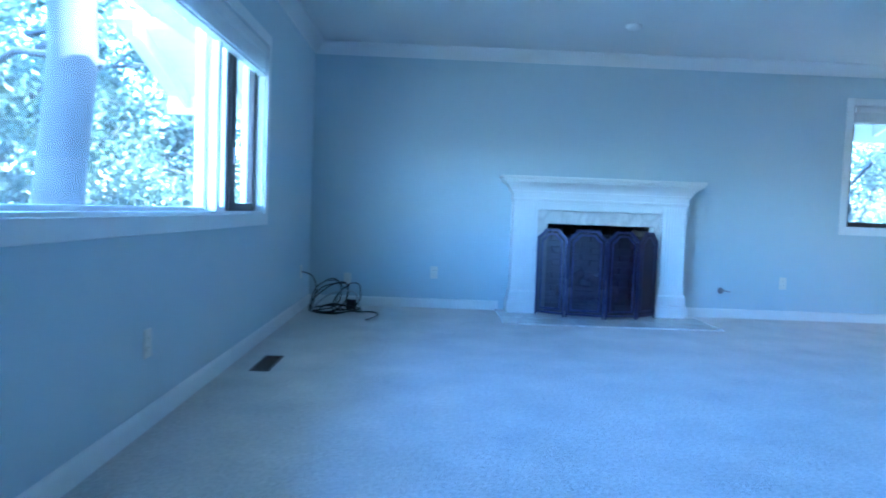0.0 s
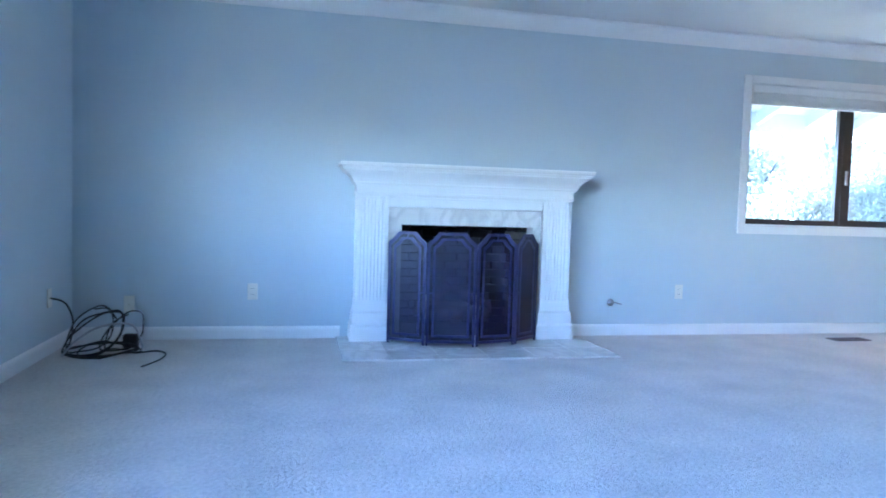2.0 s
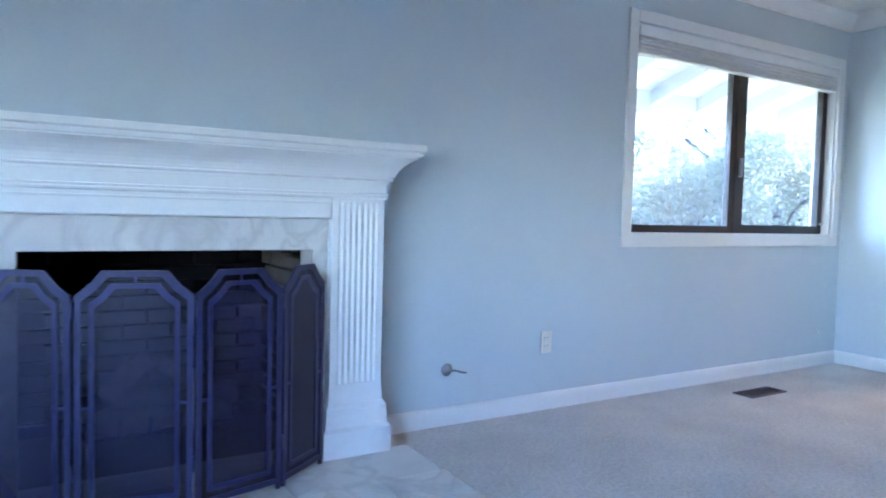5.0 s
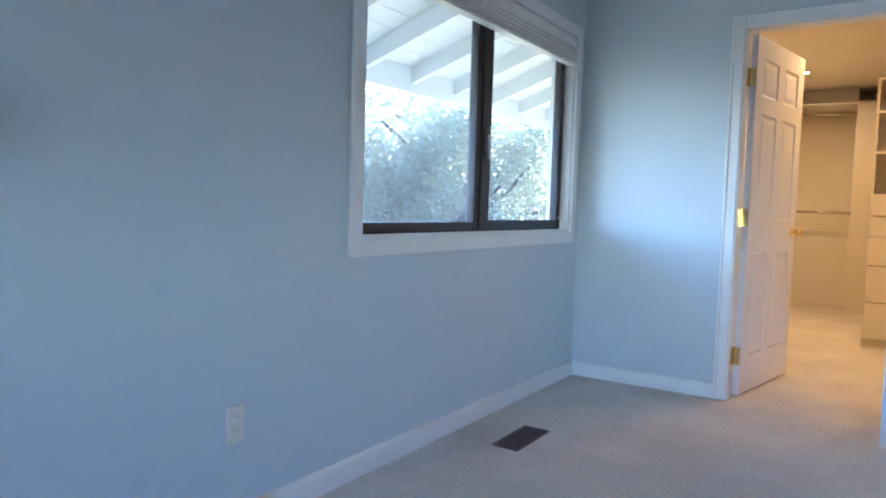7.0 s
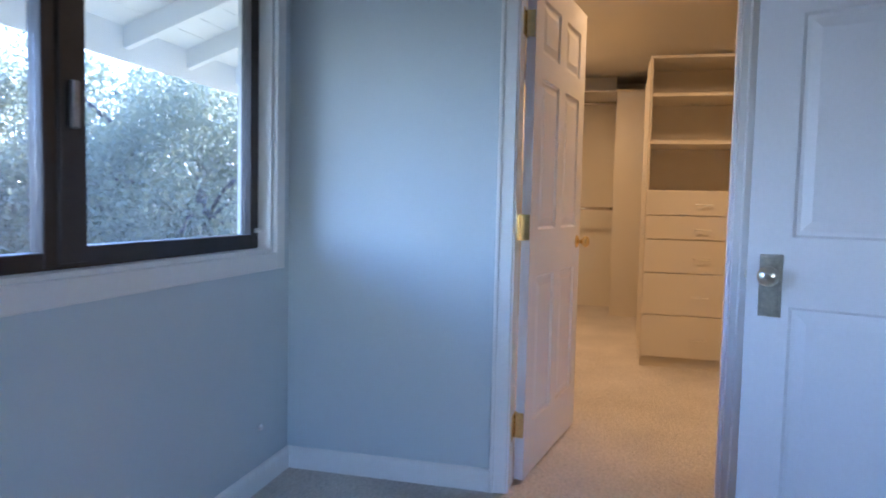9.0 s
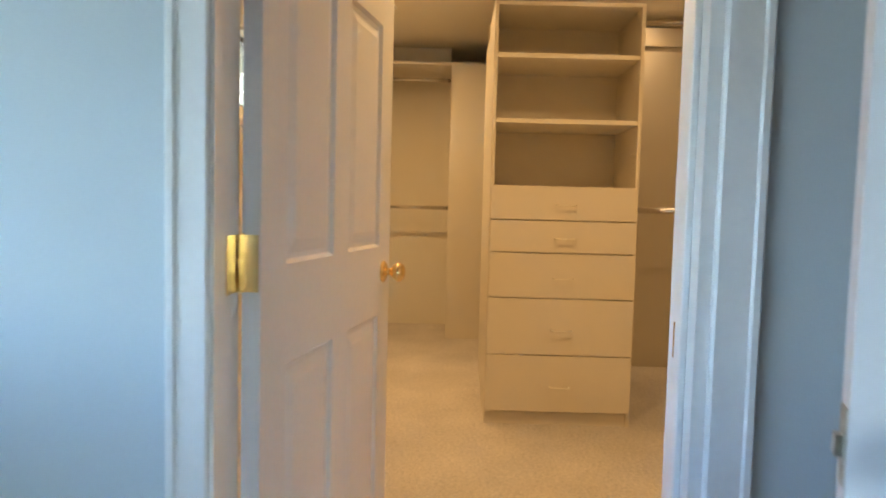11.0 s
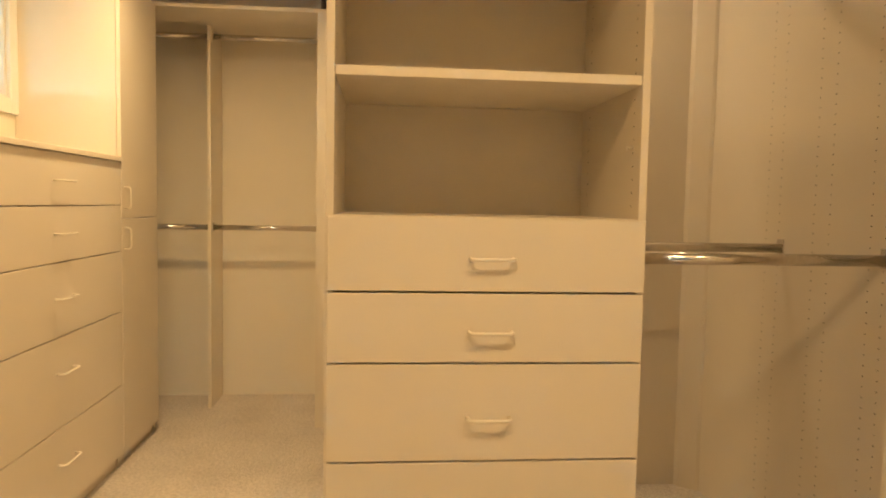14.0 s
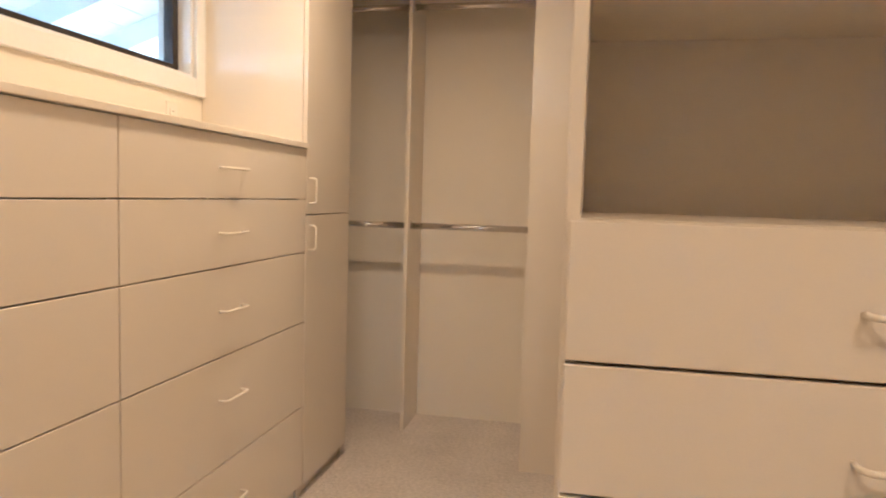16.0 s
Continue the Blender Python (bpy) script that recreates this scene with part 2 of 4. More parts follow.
def sweep(bm, profile, start, end, out):
    """A moulding: profile of (out, up) run straight from start to end; out is the way it stands off its wall."""
    s, e, o = Vector(start), Vector(end), Vector(out)
    a = [bm.verts.new(s + o * p + Vector((0, 0, q))) for p, q in profile]
    b = [bm.verts.new(e + o * p + Vector((0, 0, q))) for p, q in profile]
    n = len(profile)
    for i in range(n):
        bm.faces.new((a[i], a[(i + 1) % n], b[(i + 1) % n], b[i]))
    bm.faces.new(a[::-1])
    bm.faces.new(b)
    return bm


def link(name, bm, material):
    bmesh.ops.recalc_face_normals(bm, faces=bm.faces)
    me = bpy.data.meshes.new(name)
    bm.to_mesh(me)
    bm.free()
    me.materials.append(material)
    return new(name, me)


def part(name, bm, material, parent, label=""):
    ob = link(name, bm, material)
    ob.parent = parent
    if parent.type == "EMPTY":
        ob.matrix_parent_inverse = parent.matrix_basis.inverted()
    return tagged(ob, label)


def solid(name, bm, material, label, category, group="", kind=""):
    return tagged(link(name, bm, material), label, category, group, kind)


def base(name, at, label, category, group="", kind=""):
    e = new(name)
    e.empty_display_size = 0.1
    e.matrix_basis = Matrix.Translation(at)
    return tagged(e, label, category, group, kind)


# ---- the large structure ----
X0, X1, Y0, Y1 = -1.05, 6.12, -2.2, 6.16      # bedroom, inner faces
CX0, CX1, CY0, CY1 = 6.24, 11.46, 2.78, 6.20  # closet, inner faces
solid("floor", boxm(-1.19, 11.6, -2.35, 6.18, -0.2, 0.0), CARPET, "beige cut-pile carpet over the bedroom and closet", "carpet", kind="structure")
solid("ceiling", boxm(X0 - 0.15, X1, Y0 - 0.15, Y1 + 0.15, CEIL, CEIL + 0.15), PAINT_CEIL, "white painted bedroom ceiling", "ceiling", kind="structure")
solid("ceiling_closet", boxm(X1, CX1 + 0.14, CY0 - 0.1, CY1 + 0.15, CLOSET_CEIL, CLOSET_CEIL + 0.15), CREAM, "cream painted ceiling of the closet", "ceiling", kind="structure")


def wall_x(bm, x0, x1, ya, yb, z0, z1, holes):
    """A wall that runs along y, with holes (ya, yb, za, zb) through it."""
    cur = ya
    for a, b, za, zb in sorted(holes):
        box(bm, x0, x1, cur, a, z0, z1)
        if za > z0:
            box(bm, x0, x1, a, b, z0, za)
        box(bm, x0, x1, a, b, zb, z1)
        cur = b
    return box(bm, x0, x1, cur, yb, z0, z1)


def wall_y(bm, y0, y1, xa, xb, z0, z1, holes):
    cur = xa
    for a, b, za, zb in sorted(holes):
        box(bm, cur, a, y0, y1, z0, z1)
        if za > z0:
            box(bm, a, b, y0, y1, z0, za)
        box(bm, a, b, y0, y1, zb, z1)
        cur = b
    return box(bm, cur, xb, y0, y1, z0, z1)


LW = (0.2, 4.295, 0.855, 1.955)      # left window opening: y, y, z, z
BW = (4.026, 5.985, 0.902, 2.062)   # back window opening: x, x, z, z
CW = (8.75, 10.20, 1.70, 2.20)     # closet window opening
FB = (1.16, 2.15, 0.0, 0.84)       # firebox opening, before the fireplace is set over
SET = -0.005
FBW = (FB[0] + SET - 0.066, FB[1] + SET + 0.066, FB[2], FB[3] + 0.03)
CD = (4.455, 5.232, 0.0, 2.045)     # closet doorway: y, y, z, z
CDW = (4.437, 5.25, 0.0, 2.063)   # its rough opening
solid("wall_left", wall_x(bmesh.new(), X0 - 0.15, X0, Y0 - 0.15, Y1 + 0.15, 0, CEIL, [LW]), PAINT_BLUE, "light blue painted wall with a wide window", "wall", kind="structure")
solid("wall_back", wall_y(bmesh.new(), Y1, Y1 + 0.15, X0, X1, 0, CEIL, [FBW, BW]), PAINT_BLUE, "light blue painted wall behind the fireplace", "wall", kind="structure")
solid("wall_right", wall_x(bmesh.new(), X1, X1 + 0.06, Y0 - 0.15, Y1 + 0.15, 0, CEIL, [CDW]), PAINT_BLUE, "light blue painted wall with the closet doorway", "wall", kind="structure")
solid("wall_closet_near", wall_x(bmesh.new(), X1 + 0.06, CX0, CY0 - 0.1, CY1 + 0.15, 0, CLOSET_CEIL, [CDW]), CREAM, "cream wall around the doorway inside the closet", "wall", kind="structure")
solid("wall_front", boxm(X0, X1, Y0 - 0.15, Y0, 0, CEIL), PAINT_BLUE, "plain light blue painted wall", "wall", kind="structure")
solid("wall_closet_window", wall_y(bmesh.new(), CY1, CY1 + 0.15, CX0, CX1 + 0.14, 0, CLOSET_CEIL, [CW]), CREAM, "cream closet wall with a high window", "wall", kind="structure")
solid("wall_closet_end", boxm(CX1, CX1 + 0.14, CY0 - 0.1, CY1, 0, CLOSET_CEIL), CREAM, "cream end wall of the closet", "wall", kind="structure")
solid("wall_closet_side", boxm(CX0, CX1, CY0 - 0.1, CY0, 0, CLOSET_CEIL), CREAM, "cream side wall of the closet", "wall", kind="structure")

# crown moulding, baseboards
CROWN = [(0, -0.105), (0.012, -0.105), (0.018, -0.092), (0.03, -0.075), (0.055, -0.045), (0.08, -0.026), (0.092, -0.018), (0.095, 0.0), (0, 0.0)]
crown = bmesh.new()
sweep(crown, CROWN, (X0, Y1, CEIL), (X1, Y1, CEIL), (0, -1, 0))
sweep(crown, CROWN, (X0, Y0, CEIL), (X0, Y1, CEIL), (1, 0, 0))
sweep(crown, CROWN, (X1, Y0, CEIL), (X1, Y1, CEIL), (-1, 0, 0))
sweep(crown, CROWN, (X0, Y0, CEIL), (X1, Y0, CEIL), (0, 1, 0))
solid("crown_trim", crown, TRIM, "white painted crown moulding under the ceiling", "moulding", kind="structure")
BASE = [(0, 0), (0.015, 0), (0.015, 0.066), (0.012, 0.078), (0.006, 0.086), (0, 0.088)]
for bname, s, e, o in (("baseboard_back_a", (X0, Y1, 0), (0.74, Y1, 0), (0, -1, 0)), ("baseboard_back_b", (2.47, Y1, 0), (X1, Y1, 0), (0, -1, 0)),
                       ("baseboard_left", (X0, Y0, 0), (X0, Y1, 0), (1, 0, 0)), ("baseboard_right", (X1, 5.304, 0), (X1, Y1, 0), (-1, 0, 0)),
                       ("baseboard_right_b", (X1, Y0, 0), (X1, 4.41, 0), (-1, 0, 0))):
    solid(bname, sweep(bmesh.new(), BASE, s, e, o), TRIM, "white painted baseboard", "baseboard", kind="structure")


# ---- windows ----
def casing_frame(bm, a0, a1, z0, z1, w, put):
    """Four mitre-square boards around an opening; put(bm, a, b, za, zb) lays one board."""
    put(bm, a0 - w, a0, z0 - w, z1 + w)
    put(bm, a1, a1 + w, z0 - w, z1 + w)
    put(bm, a0, a1, z1, z1 + w)
    put(bm, a0, a1, z0 - w, z0)
    return bm


def window(name, label, axis, opening, face, out, casing_w, posts, split, blind, glass=None):
    """A window in a wall. axis: the way it runs; face: the wall's inner face; out: +1 or -1, the way outside lies."""
    a0, a1, z0, z1 = opening
    mid = (a0 + a1) / 2
    w = base(name, (mid, face, z0) if axis == "x" else (face, mid, z0), label, "window", kind="structure")

    def put(bm, p, q, za, zb, d0, d1, bev=0.0):
        lo, hi = sorted((face + out * d0, face + out * d1))
        if axis == "x":
            return box(bm, p, q, lo, hi, za, zb, bev)
        return box(bm, lo, hi, p, q, za, zb, bev)

    part("casing", casing_frame(bmesh.new(), a0, a1, z0, z1, casing_w, lambda bm, p, q, za, zb: put(bm, p, q, za, zb, -0.018, 0.0, 0.003)), TRIM, w, "white painted casing")
    jamb = bmesh.new()
    for p, q, za, zb in ((a0, a0 + 0.014, z0, z1), (a1 - 0.014, a1, z0, z1), (a0 + 0.014, a1 - 0.014, z1 - 0.014, z1), (a0 + 0.014, a1 - 0.014, z0, z0 + 0.014)):
        put(jamb, p, q, za, zb, 0.002, 0.145)
    part("window_sill", jamb, TRIM, w, "white painted reveal and sill")
    b0, b1, c0, c1 = a0 + 0.014, a1 - 0.014, z0 + 0.014, z1 - 0.014
    for p0, p1 in posts:
        part("post", put(bmesh.new(), p0, p1, c0, c1, 0.01, 0.13, 0.004), TRIM, w, "broad white post")
    for s0, s1, material, rim in split:
        fr = bmesh.new()
        lo = 0.055 if material is DARKALU else 0.07
        for p, q, za, zb in ((s0, s0 + rim, c0, c1), (s1 - rim, s1, c0, c1), (s0 + rim, s1 - rim, c1 - rim, c1), (s0 + rim, s1 - rim, c0, c0 + rim)):
            put(fr, p, q, za, zb, lo, lo + 0.045, 0.003)
        f = part("window_frame", fr, material, w)
        g = part("pane", put(bmesh.new(), s0 + rim, s1 - rim, c0 + rim, c1 - rim, lo + 0.018, lo + 0.024), glass or GLASS, f, "clear glass")
        g.visible_shadow = False
    if blind:
        drop, p0, p1 = blind
        part("headrail", put(bmesh.new(), p0, p1, z1 - 0.07, z1 - 0.016, -0.012, 0.045, 0.004), VINYL, w, "white blind headrail")
        n = int((drop - 0.085) / 0.0105)
        rb = random.Random(len(name) + n)
        for i in range(n):
            zz = z1 - 0.075 - i * 0.0105
            shift = rb.uniform(-0.005, 0.005)
            part("slat", put(bmesh.new(), p0 + 0.006 + abs(shift), p1 - 0.006, zz - 0.006, zz, -0.006 + shift, 0.040 + shift), VINYL, w)
        part("bottom_rail", put(bmesh.new(), p0 + 0.004, p1 - 0.004, z1 - drop, z1 - drop + 0.014, -0.008, 0.044, 0.003), VINYL, w)
    return w


wl = window("window_1", "wide white-cased window with a raised white blind", "y", LW, X0, -1, 0.075,
            [(3.335, 3.385)], [(0.22, 3.335, TRIM, 0.02), (3.385, 3.694, TRIM, 0.025), (3.695, 4.281, DARKALU, 0.05)], (0.20, 0.23, 4.275))
wb = window("window_2", "dark-framed sliding window in white casing, blind raised", "x", BW, Y1, 1, 0.066,
            [], [(4.04, 4.985, DARKALU, 0.045), (4.986, 5.971, DARKALU, 0.055)], (0.165, 4.042, 5.969), HAZY_GLASS)
wc = window("window_3", "small high dark-framed window above the drawers", "x", CW, CY1, 1, 0.07,
            [], [(8.764, 10.186, DARKALU, 0.035)], None)
part("meeting_stile", boxm(4.985, 5.072, Y1 + 0.046, Y1 + 0.0535, 0.93, 2.04, 0.002), DARKALU, wb)
part("meeting_stile", boxm(X0 - 0.053, X0 - 0.046, 3.70, 3.80, 0.89, 1.925, 0.002), DARKALU, wl)
part("latch", boxm(5.01, 5.035, Y1 + 0.028, Y1 + 0.046, 1.27, 1.39, 0.004), STEEL, wb, "grey sash latch")
part("latch", boxm(X0 - 0.046, X0 - 0.028, 3.73, 3.755, 1.14, 1.24, 0.004), STEEL, wl, "grey sash latch")
part("stop_pin", lathe(bmesh.new(), [(0, 0.006), (0.02, 0.006), (0.022, 0.009), (0.03, 0.009)], (5.971, Y1 + 0.05, 0.985), (-1, 0, 0), 10), TRIM, wb)


# ---- doors ----
def raised_panel(bm, x0, x1, z0, z1, t):
    """Both faces of a door panel: a sunk moulding and a raised field."""
    for s in (-1, 1):
        yy = s * t / 2
        rings = []
        for inset, depth in ((0, 0.0), (0.008, 0.009), (0.018, 0.009), (0.045, 0.002)):
            rings.append([bm.verts.new((x, yy - s * depth, z)) for x, z in ((x0 + inset, z0 + inset), (x1 - inset, z0 + inset), (x1 - inset, z1 - inset), (x0 + inset, z1 - inset))])
        for a, b in zip(rings, rings[1:]):
            for k in range(4):
                bm.faces.new((a[k], a[(k + 1) % 4], b[(k + 1) % 4], b[k]))
        bm.faces.new(rings[-1])
    return bm


def panel_door(name, label, w, h, m, stile, mid, group=""):
    """A six-panel door, hinge line at the origin, leaf along +x, placed by m."""
    t = 0.036
    e = base(name, m.translation, label, "door", kind="structure")
    rows = [(0.0, 0.21), (0.808, 0.998), (1.60, 1.70), (h - 0.115, h)]
    frm = bmesh.new()
    box(frm, 0, stile, -t / 2, t / 2, 0, h)
    box(frm, w - stile, w, -t / 2, t / 2, 0, h)
    for za, zb in rows:
        box(frm, stile, w - stile, -t / 2, t / 2, za, zb)
    pw = (w - 2 * stile - mid) / 2
    for (_, za), (zb, _) in zip(rows, rows[1:]):
        box(frm, stile + pw, stile + pw + mid, -t / 2, t / 2, za, zb)
    frm.transform(m)
    part("leaf", frm, DOORW, e, "white painted stiles and rails")
    for (_, za), (zb, _) in zip(rows, rows[1:]):
        for px in (stile, stile + pw + mid):
            p = raised_panel(bmesh.new(), px, px + pw, za, zb, t)
            p.transform(m)
            part("panel", p, DOORW, e)
    return e


def knob(e, m, x, z, side, material, plate):
    """A knob on one face of a door; plate: a tall backplate or a round rose."""
    y0 = side * 0.018
    if plate:
        b = boxm(x - 0.029, x + 0.029, min(y0, y0 + side * 0.004), max(y0, y0 + side * 0.004), z - 0.115, z + 0.058, 0.0015)
        box(b, x - 0.022, x + 0.022, min(y0, y0 + side * 0.0065), max(y0, y0 + side * 0.0065), z - 0.105, z + 0.048, 0.002)
    else:
        b = lathe(bmesh.new(), [(0, 0.031), (0.004, 0.031), (0.009, 0.024), (0.011, 0.012)], (x, y0, z), (0, side, 0))
    b.transform(m)
    pl = part("backplate", b, material, e, "metal backplate" if plate else "brass rose")
    k = lathe(bmesh.new(), [(0.004, 0.012), (0.018, 0.010), (0.026, 0.012), (0.032, 0.022), (0.042, 0.028), (0.052, 0.027), (0.060, 0.020), (0.064, 0.008)], (x, y0, z), (0, side, 0))
    k.transform(m)
    part("knob", k, material, pl, "round polished knob")
    if plate:
        for sx, sz in ((-0.021, -0.104), (0.021, -0.104), (-0.021, 0.047), (0.021, 0.047)):
            s = lathe(bmesh.new(), [(0.005, 0.0035), (0.0078, 0.003)], (x + sx, y0, z + sz), (0, side, 0), 8)
            s.transform(m)
            part("screw", s, material, pl)


# closet door, swung into the closet
mc = pose(6.236, 5.208, 0.012, 0, 0, -10.6)
cdoor = panel_door("door_1", "white six-panel door standing open into the closet", 0.82, 2.025, mc, 0.105, 0.10)
knob(cdoor, mc, 0.82 - 0.062, 0.925, 1, BRASS, False)
knob(cdoor, mc, 0.82 - 0.062, 0.925, -1, BRASS, False)
for hz in (0.235, 1.02, 1.80):
    h = boxm(6.172, 6.236, 5.2285, 5.2315, hz - 0.05, hz + 0.05)
    tube(h, [(6.236, 5.225, hz - 0.052), (6.236, 5.225, hz + 0.052)], 0.006, 10)
    box(h, 6.222, 6.2255, 5.192, 5.225, hz - 0.05, hz + 0.05)
    part("hinge", h, BRASS, cdoor, "brass butt hinge")
# bedroom door, swung open off the wall
md = pose(5.655, 4.500, 0.034, 0, 0, 250)
bdoor = panel_door("door_2", "white six-panel bedroom door standing open", 0.90, 2.025, md, 0.11, 0.10)
knob(bdoor, md, 0.062, 0.892, -1, PEWTER, True)
knob(bdoor, md, 0.062, 0.892, 1, PEWTER, True)
lt = boxm(-0.0015, 0.0015, -0.013, 0.013, 0.855, 0.925)
box(lt, -0.008, 0.0, -0.007, 0.007, 0.88, 0.90)
lt.transform(md)
part("latch_plate", lt, PEWTER, bdoor)

# door casing and jambs of the closet doorway
dc = bmesh.new()
for xx, s in ((X1, -1), (CX0, 1)):
    def cs(bm, y0, y1, z0, z1):
        a, b = sorted((xx, xx + s * 0.016))
        box(bm, a, b, y0, y1, z0, z1, 0.004)
        return bm
    cs(dc, CD[0] - 0.078, CD[0] - 0.006, 0, 2.117)
    cs(dc, CD[1] + 0.006, CD[1] + 0.072, 0, 2.117)
    cs(dc, CD[0] - 0.006, CD[1] + 0.006, 2.051, 2.117)
    a, b = sorted((xx, xx + s * 0.022))
    box(dc, a, b, CD[0] - 0.078, CD[0] - 0.062, 0, 2.117, 0.003)
    box(dc, a, b, CD[1] + 0.056, CD[1] + 0.072, 0, 2.117, 0.003)
jb = bmesh.new()
box(jb, X1 - 0.003, CX0 + 0.003, CDW[0] + 0.001, CD[0] + 0.016, 0, 2.045)
box(jb, X1 - 0.003, CX0 + 0.003, CD[1], CDW[1] - 0.001, 0, 2.045)
box(jb, X1 - 0.003, CX0 + 0.003, CDW[0] + 0.001, CDW[1] - 0.001, 2.045, 2.062)
box(jb, X1 + 0.03, X1 + 0.06, CD[0] + 0.016, CD[0] + 0.028, 0, 2.03, 0.002)
dtrim = base("door_trim", (X1, 4.87, 0), "white painted casing around the closet doorway", "door casing", kind="structure")
part("casing", dc, TRIM, dtrim)
part("jamb", jb, TRIM, dtrim)
part("strike_plate", boxm(X1 + 0.065, X1 + 0.095, CD[0] + 0.016, CD[0] + 0.018, 0.88, 0.94), BRASS, dtrim, "brass strike plate")


# ---- fireplace ----
def loft(bm, levels, yb):
    """Courses of (z, x0, x1, front y), each one a rectangle back to the wall at yb."""
    rings = [[bm.verts.new(v) for v in ((x0, yb, z), (x0, yf, z), (x1, yf, z), (x1, yb, z))] for z, x0, x1, yf in levels]
    for a, b in zip(rings, rings[1:]):
        for k in range(4):
            bm.faces.new((a[k], a[(k + 1) % 4], b[(k + 1) % 4], b[k]))
    bm.faces.new(rings[0][::-1])
    bm.faces.new(rings[-1])
    return bm


FX0, FX1, FY = 0.835, 2.437, 5.975
YB = Y1 - 0.002
fire = base("fireplace_mantel", ((FX0 + FX1) / 2, YB, 0), "white painted wooden fireplace mantel with fluted pilasters", "fireplace")


def grow(z, p):
    return (z, FX0 - p, FX1 + p, FY - p)


shelf = [grow(1.108, 0.014), grow(1.119, 0.014), grow(1.120, 0.022), grow(1.124, 0.027), grow(1.129, 0.027), grow(1.130, 0.021), grow(1.134, 0.021), grow(1.135, 0.032), grow(1.143, 0.034),
         grow(1.157, 0.040), grow(1.171, 0.050), grow(1.185, 0.064), grow(1.197, 0.080), grow(1.207, 0.097), grow(1.211, 0.103), grow(1.212, 0.097), grow(1.217, 0.097), grow(1.218, 0.113),
         grow(1.230, 0.115), grow(1.231, 0.104), grow(1.236, 0.104), grow(1.237, 0.120), grow(1.241, 0.125), grow(1.260, 0.125), grow(1.265, 0.121)]
part("mantel_shelf", loft(bmesh.new(), shelf, YB), TRIM, fire, "stepped white crown and shelf")
part("frieze", loft(bmesh.new(), [grow(1.045, 0.001), grow(1.047, 0.008), grow(1.053, 0.010), grow(1.056, 0.010), grow(1.057, 0.004), grow(1.060, 0.004), grow(1.061, 0.012), grow(1.067, 0.013), grow(1.069, 0.005), grow(1.1078, 0.005)], YB), TRIM, fire)
part("frieze_board", loft(bmesh.new(), [(0.965, 1.062, 2.210, FY + 0.02), (1.0, 1.062, 2.210, FY + 0.02)], YB), TRIM, fire)
part("architrave", loft(bmesh.new(), [(0.962, 1.062, 2.210, FY + 0.012), (0.968, 1.062, 2.210, FY + 0.006), (1.022, 1.062, 2.210, FY + 0.006), (1.023, 1.062, 2.210, FY - 0.002), (1.030, 1.062, 2.210, FY - 0.004), (1.031, 1.062, 2.210, FY + 0.003), (1.044, 1.062, 2.210, FY + 0.002)], FY + 0.022), TRIM, fire)
for px in (FX0, 2.212):
    pw = 0.225
    n, g = 7, 0.011
    outline = [(px, YB), (px, FY)]
    pitch = (pw - 0.05) / n
    for i in range(n):
        c = px + 0.025 + pitch * (i + 0.5)
        for k in range(7):
            a = math.pi * k / 6
            outline.append((c - g * math.cos(a) * 0.85, FY + 0.008 * math.sin(a)))
    outline += [(px + pw, FY), (px + pw, YB)]
    body = prism(bmesh.new(), outline, 0.30, 1.03)
    part("pilaster", body, TRIM, fire, "fluted white pilaster")
    cap = bmesh.new()
    box(cap, px, px + pw, FY, YB, 1.03, 1.0449)
    part("cap", cap, TRIM, fire)
    plinth = bmesh.new()
    loft(plinth, [(0.004, px - 0.034, px + pw + 0.034, FY - 0.034), (0.115, px - 0.034, px + pw + 0.034, FY - 0.034), (0.13, px - 0.022, px + pw + 0.022, FY - 0.022),
                  (0.205, px - 0.018, px + pw + 0.018, FY - 0.018), (0.222, px - 0.006, px + pw + 0.006, FY - 0.006), (0.30, px, px + pw, FY)], YB)
    part("plinth", plinth, TRIM, fire)

mx0, mx1 = 1.062, 2.210
surround = base("fireplace_surround", (1.655, YB, 0.012), "polished cream marble facing around the firebox", "fireplace surround")
part("side_slab", boxm(mx0, FB[0], FY + 0.04, YB, 0.012, FB[3]), MARBLE, surround)
part("side_slab", boxm(FB[1], mx1, FY + 0.04, YB, 0.012, FB[3]), MARBLE, surround)
part("head_slab", boxm(mx0, mx1, FY + 0.04, YB, FB[3], 1.03), MARBLE, surround)

hearth = base("hearth", (1.655, 5.8, 0), "polished cream marble hearth slabs set in carpet", "hearth", kind="structure")
hx = [0.715, 1.02, 1.335, 1.655, 1.975, 2.29, 2.56]
for a, b in zip(hx, hx[1:]):
    part("slab", boxm(a + 0.001, b - 0.001, 5.34, 5.655, -0.01, 0.011, 0.0015), MARBLE, hearth)
    part("slab", boxm(a + 0.001, b - 0.001, 5.657, 5.97 if FX0 - 0.1 < a else 6.155, -0.01, 0.011, 0.0015), MARBLE, hearth)
part("slab", boxm(1.065, 2.207, 5.972, 6.158, -0.01, 0.011), MARBLE, hearth)

# firebox behind the opening
fbx = base("firebox", (1.655, 6.5, 0), "brick-lined firebox behind the screen, near black at the back", "firebox", kind="structure")
shell = bmesh.new()
box(shell, FB[0] - 0.14, FB[1] + 0.14, Y1 + 0.62, Y1 + 0.70, -0.02, 1.1)
box(shell, FB[0] - 0.14, FB[0] - 0.06, Y1 + 0.15, Y1 + 0.62, -0.02, 1.1)
box(shell, FB[1] + 0.06, FB[1] + 0.14, Y1 + 0.15, Y1 + 0.62, -0.02, 1.1)
